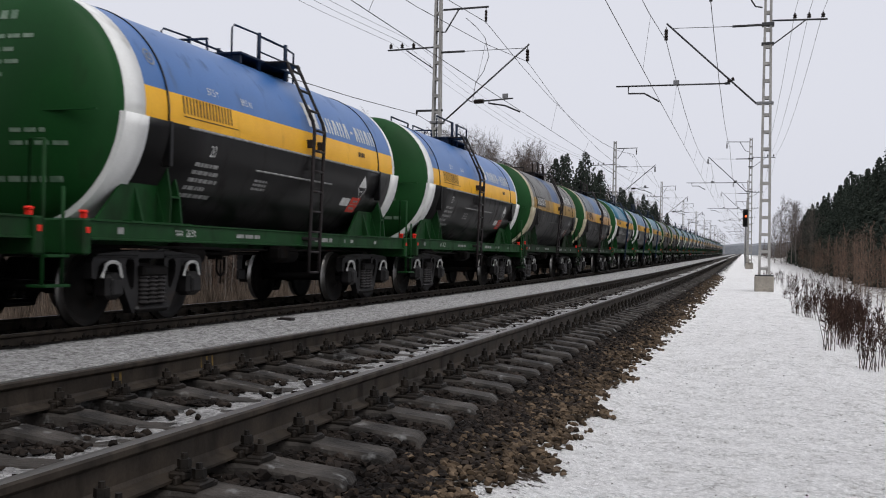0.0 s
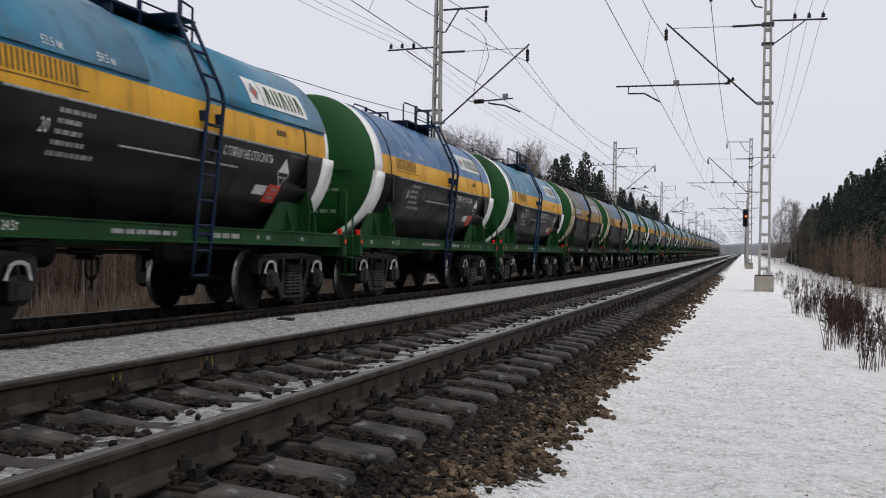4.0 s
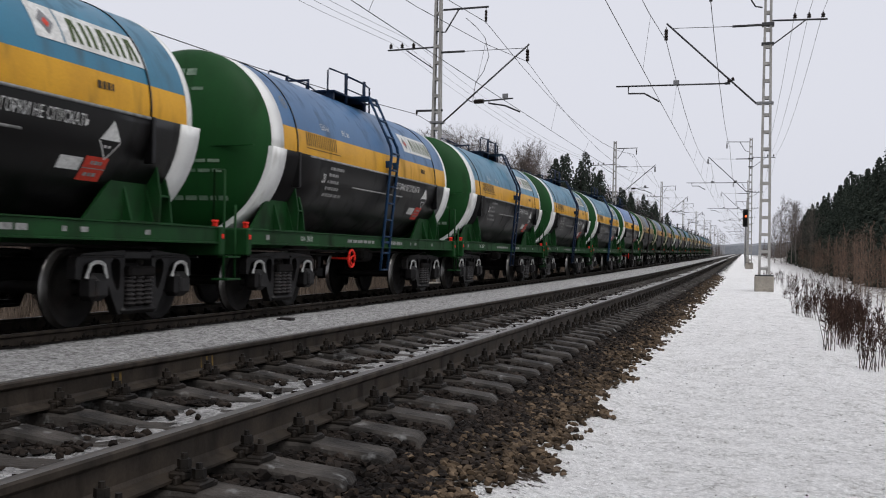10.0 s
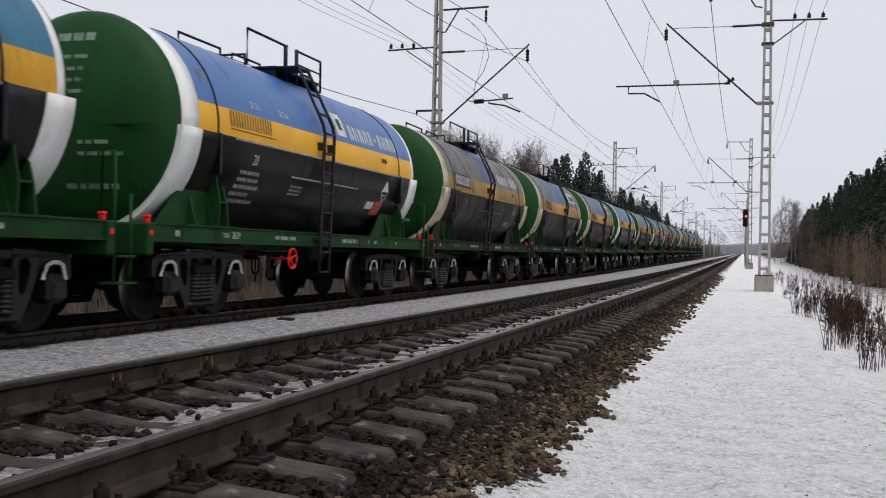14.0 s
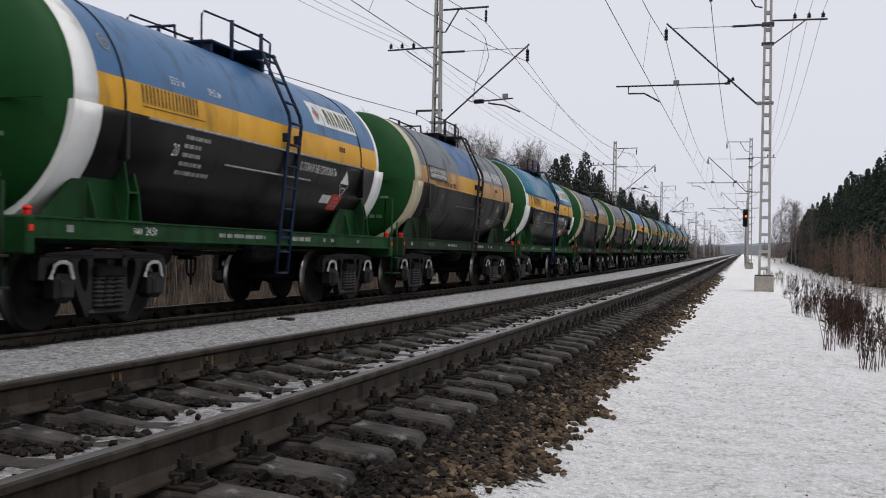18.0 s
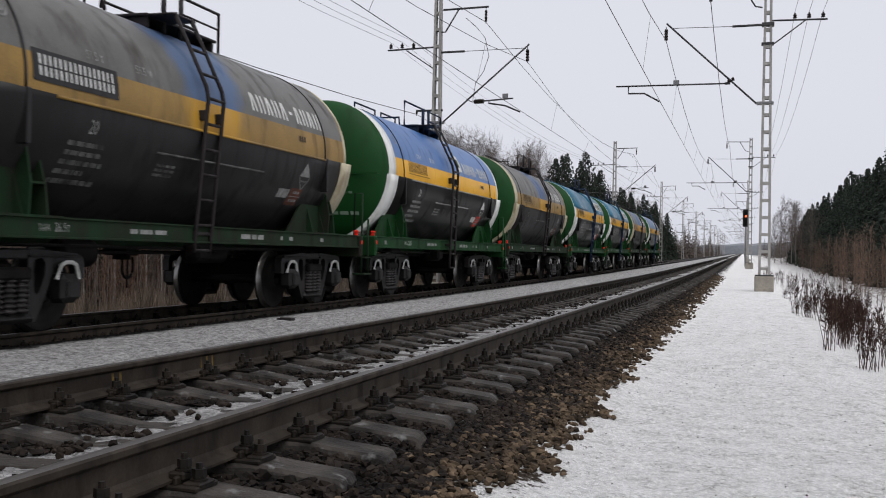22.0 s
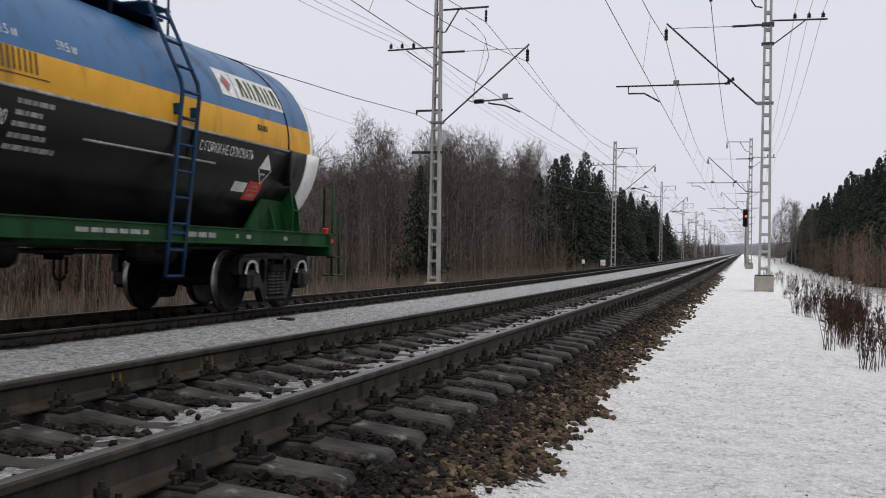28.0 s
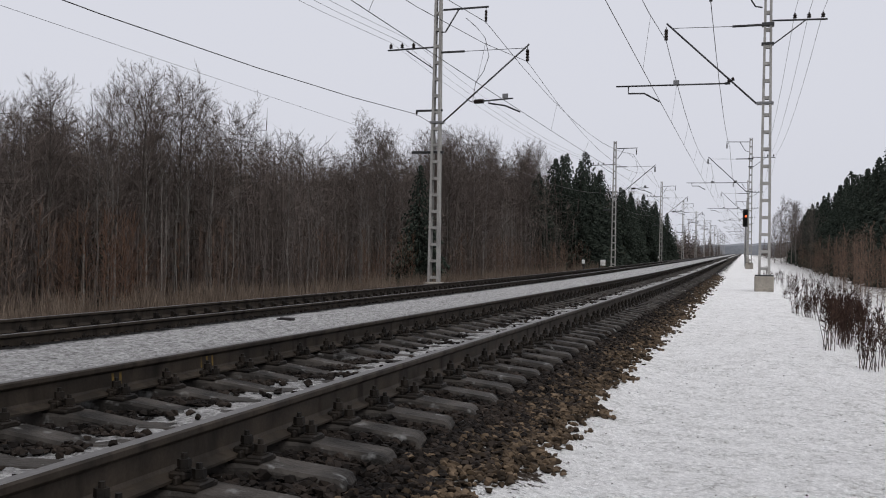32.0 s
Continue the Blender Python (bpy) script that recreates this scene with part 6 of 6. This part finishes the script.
# the wood beyond the further track
n = 96
ty = 24 + 215 * rng.uniform(0, 1, n) ** 1.3
tx = edge_left(ty) - rng.uniform(3, 13, n)
plant(TALL, list(zip(tx, ty, canopy(ty) / 10 * rng.uniform(0.78, 1.0, n))), "bare grey-brown deciduous tree at the wood's edge", "bare_tree", "tree", "trees of the wood", M["bark"], M["twig"])
plant(MAPLE, [(-24.4, 42.0, 1.09), (-23.9, 45.0, 1.14), (-25.1, 43.6, 0.98), (-26.6, 38.2, 0.94)], "tall bare broad-crowned tree standing over the wood", "bare_tree", "tree", "trees of the wood", M["bark"], M["twig"])
by = np.concatenate([64 + 66 * np.linspace(0, 1, 34), rng.uniform(30, 60, 6)])
bx = edge_left(by) - rng.uniform(1.5, 9, 40)
plant(BIRCH, list(zip(bx, by, canopy(by) / 10 * rng.uniform(0.84, 1.04, 40))), "tall bare birch with pale bark and drooping twigs", "birch_tree", "tree", "birches of the wood", M["birch"], M["twig"])
n = 400
py = 18 + 260 * rng.uniform(0, 1, n) ** 1.5
woods("bare_woods", "dense bare deciduous wood in brown and grey", BACK, np.stack([edge_left(py) - 6 - rng.uniform(0, 26, n), py, canopy(py) / 10 * rng.uniform(0.66, 0.90, n)], -1), M["twig"], 5)
n = 240
py = 18 + 220 * rng.uniform(0, 1, n) ** 1.5
woods("young_woods", "thicket of thin bare young trees", THIN, np.stack([edge_left(py) - rng.uniform(-1, 18, n), py, canopy(py) / 10 * rng.uniform(0.5, 0.85, n)], -1), M["bark"], 6)
n = 420
py = 14 + 190 * rng.uniform(0, 1, n) ** 1.5
woods("undergrowth", "brown bare undergrowth at the foot of the wood", SAPLING, np.stack([edge_left(py) + 2.5 - rng.uniform(0, 9, n), py, rng.uniform(0.35, 0.95, n)], -1), M["redtwig"], 7)
n = 60
py = np.concatenate([rng.normal(36, 2.2, 30), rng.normal(62, 6, 30)])
woods("red_shrubs", "clumps of rust-red bare shrubs before the wood", SAPLING, np.stack([edge_left(py) + 2.8 - rng.uniform(0, 3, n), py, rng.uniform(0.5, 1.0, n)], -1), M["rusttwig"], 9)
n = 130
py = 20 + 90 * rng.uniform(0, 1, n)
woods("pale_saplings", "slender pale birch saplings", THIN, np.stack([edge_left(py) + 1.4 - rng.uniform(0, 5, n), py, rng.uniform(0.5, 0.95, n)], -1), M["birch"], 8)

for n, y0, y1, back, tall, kinds, label in ((400, 16, 256, 1.5, 0.122, THICKET, "dense dark thicket of bare stems and twigs"), (470, 22, 190, 4.0, 0.130, THICKET_BACK, "dense dark thicket in the depth of the wood")):
    py = y0 + (y1 - y0) * rng.uniform(0, 1, n) ** 1.7
    px = edge_left(py) - back - rng.uniform(0, 1, n) ** 0.8 * 15
    V, F = scatter(kinds, np.stack([px, py, ground_z(px, py) - 0.1, canopy(py) * tall * np.where(py < 58, 1.1, 1.0) * rng.uniform(0.86, 1.02, n), rng.uniform(0, 6.28, n)], -1), rng)
    tagged(new("thicket", big_mesh("thicket", V, F, M["twig"])), label, "woods", kind="stuff")

# evergreens that stand among the bare trees
g = random.Random(4)
plant(SPRUCE_BACK, [(float(edge_left(y)) - g.uniform(5, 11), y, g.uniform(0.62, 0.8)) for y in (37, 41, 43, 47, 52, 55, 58, 63, 72, 80, 91)], "dark spruce half hidden among bare trees", "spruce_tree", "tree", "spruces", M["bark"], M["needle"])
# spruces
sy = np.concatenate([np.linspace(111, 134, 13), 134 + 120 * np.linspace(0, 1, 50) ** 1.15])
sx = -15.6 + 2.2 * np.clip((sy - 99) / 60, 0, 1) - rng.uniform(0, 5.0, len(sy))
sz = rng.uniform(0.95, 1.38, len(sy)) * np.where(sy < 150, 1.1, 0.98)
plant(SPRUCE, list(zip(sx, sy, sz)) + [(-18.2, 66, 0.86)], "dark green spruce at the wood's edge", "spruce_tree", "tree", "spruces", M["bark"], M["needle"])
n = 120
py = 100 + 160 * rng.uniform(0, 1, n)
woods("bare_woods", "bare wood standing behind and between the spruces", BACK, np.stack([-20 - rng.uniform(0, 16, n), py, rng.uniform(1.15, 1.5, n)], -1), M["twig"], 41)
n = 96
py = 62 + 200 * np.linspace(0, 1, n) ** 1.1 + rng.uniform(-1, 1, n)
px = 13.8 + 0.012 * (py - 80) + rng.uniform(0, 1.9, n)
plant(SPRUCE, list(zip(px, py, rng.uniform(1.0, 1.18, n))), "dark green spruce in the dense row beside the line", "spruce_tree", "tree", "spruces", M["bark"], M["needle"])
n = 80
py = 60 + 260 * rng.uniform(0, 1, n)
woods("spruce_woods", "dark spruce wood behind the brush", SPRUCE_BACK, np.stack([17.5 + rng.uniform(0, 12, n), py, rng.uniform(1.1, 1.35, n)], -1), M["needle"], 10)
plant(BIRCH, [(10.8, 205, 1.25), (11.9, 209, 1.28), (10.2, 214, 1.1), (13, 222, 1.2), (9.4, 230, 1.0), (12.3, 200, 1.2)], "bare pale birch standing before the spruces", "birch_tree", "tree", "birches beside the line", M["birch"], M["twig"])
# far woods where the line runs out
n = 520
py = 230 + 650 * rng.uniform(0, 1, n) ** 1.2
side = rng.uniform(0, 1, n) < 0.55
px = np.where(side, -12.5 - rng.uniform(0, 45, n), 9.5 + 0.01 * py + rng.uniform(0, 45, n))
woods("far_woods", "distant grey woods along the line", [SPRUCE_FAR, THIN[0], THIN[1], THIN[2]], np.stack([px, py, rng.uniform(1.0, 1.4, n)], -1), M["twig"], 12)
n = 46
py = 150 + 170 * rng.uniform(0, 1, n)
woods("bare_woods", "bare young wood beside the line past the spruces", BACK, np.stack([9.6 + 0.012 * py + rng.uniform(0, 9, n), py, rng.uniform(0.6, 1.0, n)], -1), M["twig"], 43)


def far_ridge():
    """Wooded rising ground that closes the view where the line runs out; its pale colour holds the haze."""
    V, F, m = [], [], 160
    for i in range(m + 1):
        x = -900 + 1800 * i / m
        z = 15 + 1.5 * math.sin(x * 0.02) + 0.8 * math.sin(x * 0.9 + 1) + 0.9 * math.sin(x * 1.7)
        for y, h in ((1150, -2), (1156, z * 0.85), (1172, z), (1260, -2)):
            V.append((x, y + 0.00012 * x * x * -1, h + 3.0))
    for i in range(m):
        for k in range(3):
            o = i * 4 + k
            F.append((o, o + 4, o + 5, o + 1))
    tagged(new("backdrop", big_mesh("backdrop", np.array(V), np.array(F), M["ridge"])), "wooded ridge on the horizon, coloured pale grey for haze", "backdrop", kind="structure")


far_ridge()

# brush on the viewer's side
n = 450
py = 38 + 150 * rng.uniform(0, 1, n) ** 1.25
px = 7.6 + 0.028 * (py - 38) + rng.uniform(0, 1, n) ** 1.3 * 5.5
woods("brush", "grey-brown bare brush before the spruces", SAPLING, np.stack([px, py, rng.uniform(0.3, 0.85, n)], -1), M["redtwig"], 14)
n = 150
py = 70 + 75 * rng.uniform(0, 1, n)
woods("red_shrubs", "reddish bare shrubs at the foot of the spruces", SAPLING, np.stack([-14.2 + rng.uniform(-3.5, 1.2, n), py, rng.uniform(0.4, 0.85, n)], -1), M["redtwig"], 31)


def weed_clump(seed):
    """Dry stalks with small branching seed heads."""
    r = random.Random(seed)
    V, F = [], []
    for _ in range(9):
        a, q = r.uniform(0, 6.28), r.uniform(0, 0.16)
        p = np.array([q * math.cos(a), q * math.sin(a), 0])
        h = r.uniform(0.45, 1.0)
        lean = np.array([r.uniform(-0.2, 0.2), r.uniform(-0.2, 0.2), 1.0]) * h
        e = p + lean
        stick(V, F, p, e, 0.006, 0.003)
        for k in range(16):
            u = r.uniform(0.5, 1.0)
            c = p + lean * u
            d = np.array([r.uniform(-1, 1), r.uniform(-1, 1), r.uniform(0.2, 1.2)])
            d = d / np.linalg.norm(d) * r.uniform(0.04, 0.13) * (1.3 - u * 0.6)
            stick(V, F, c, c + d, 0.005, 0.007, 2)
    return (np.array(V), np.array(F))


WEEDS = [weed_clump(300 + i) for i in range(5)]


def grass_tuft(seed):
    r = random.Random(seed)
    V, F = [], []
    for _ in range(16):
        a, q, h = r.uniform(0, 6.28), r.uniform(0, 0.25), r.uniform(0.4, 1.0)
        p = np.array([q * math.cos(a), q * math.sin(a), 0])
        stick(V, F, p, p + np.array([r.uniform(-0.35, 0.35), r.uniform(-0.35, 0.35), 1.0]) * h, 0.009, 0.003, 2)
    return (np.array(V), np.array(F))


TUFTS = [grass_tuft(350 + i) for i in range(5)]


def weeds(name, label, n, x0, x1, y0, y1, s0, s1, material, seed, power=1.0, kinds=WEEDS):
    g = np.random.default_rng(seed)
    y = y0 + (y1 - y0) * g.uniform(0, 1, n) ** power
    x = x0 + (x1 - x0) * g.uniform(0, 1, n) + 0.25 * np.sin(y * 0.7)
    keep = lump(x, y, 1.3, 0.4) > -0.25
    x, y, n = x[keep], y[keep], int(keep.sum())
    P = np.stack([x, y, ground_z(x, y) - 0.02, g.uniform(s0, s1, n), g.uniform(0, 6.28, n)], -1)
    V, F = scatter(kinds, P, g)
    tagged(new(name, big_mesh(name, V, F, material)), label, "weeds", kind="stuff")


weeds("dry_weeds", "dark dry weed stalks along the path", 130, 4.3, 5.6, 9.5, 30, 0.35, 1.0, M["weed"], 21)
weeds("dry_weeds", "dark dry weed stalks standing in the snow", 120, 4.3, 8.5, 20, 90, 0.3, 0.8, M["weed"], 22, 1.4)
weeds("straw_grass", "dead straw grass on the far embankment", 2200, -13.5, -8.4, 14, 90, 0.35, 0.8, M["grass"], 23, 1.4, TUFTS)
weeds("straw_grass", "dead straw grass before the wood", 2400, -22, -13, 16, 90, 0.7, 1.6, M["grass"], 24, 1.4, TUFTS)


def motions():
    """The train rolls past and its wheels turn."""
    for n, w in WAGONS:
        rows = []
        for k in range(33):
            y = wagon_y(n, k)
            rows.append((float(k), pose(FAR_X, y, FAR_Z + float(rise(y)))))
        walk(w, rows)
        near = [f for f in range(0, 961) if -9.0 < wagon_y(n, f / FPS) < 42.0]
        if not near:
            continue
        for ws in w.children:
            if not ws.name.startswith("wheelset"):
                continue
            at = ws.matrix_basis.translation.copy()
            turn = [(f / FPS, Matrix.Translation(at) @ Matrix.Rotation(-wagon_y(n, f / FPS) / WHEEL_R, 4, "X")) for f in near]
            if near[0] > 0:
                turn.insert(0, (0.0, turn[0][1]))
            if near[-1] < 960:
                turn.append((32.0, turn[-1][1]))
            walk(ws, turn)


motions()
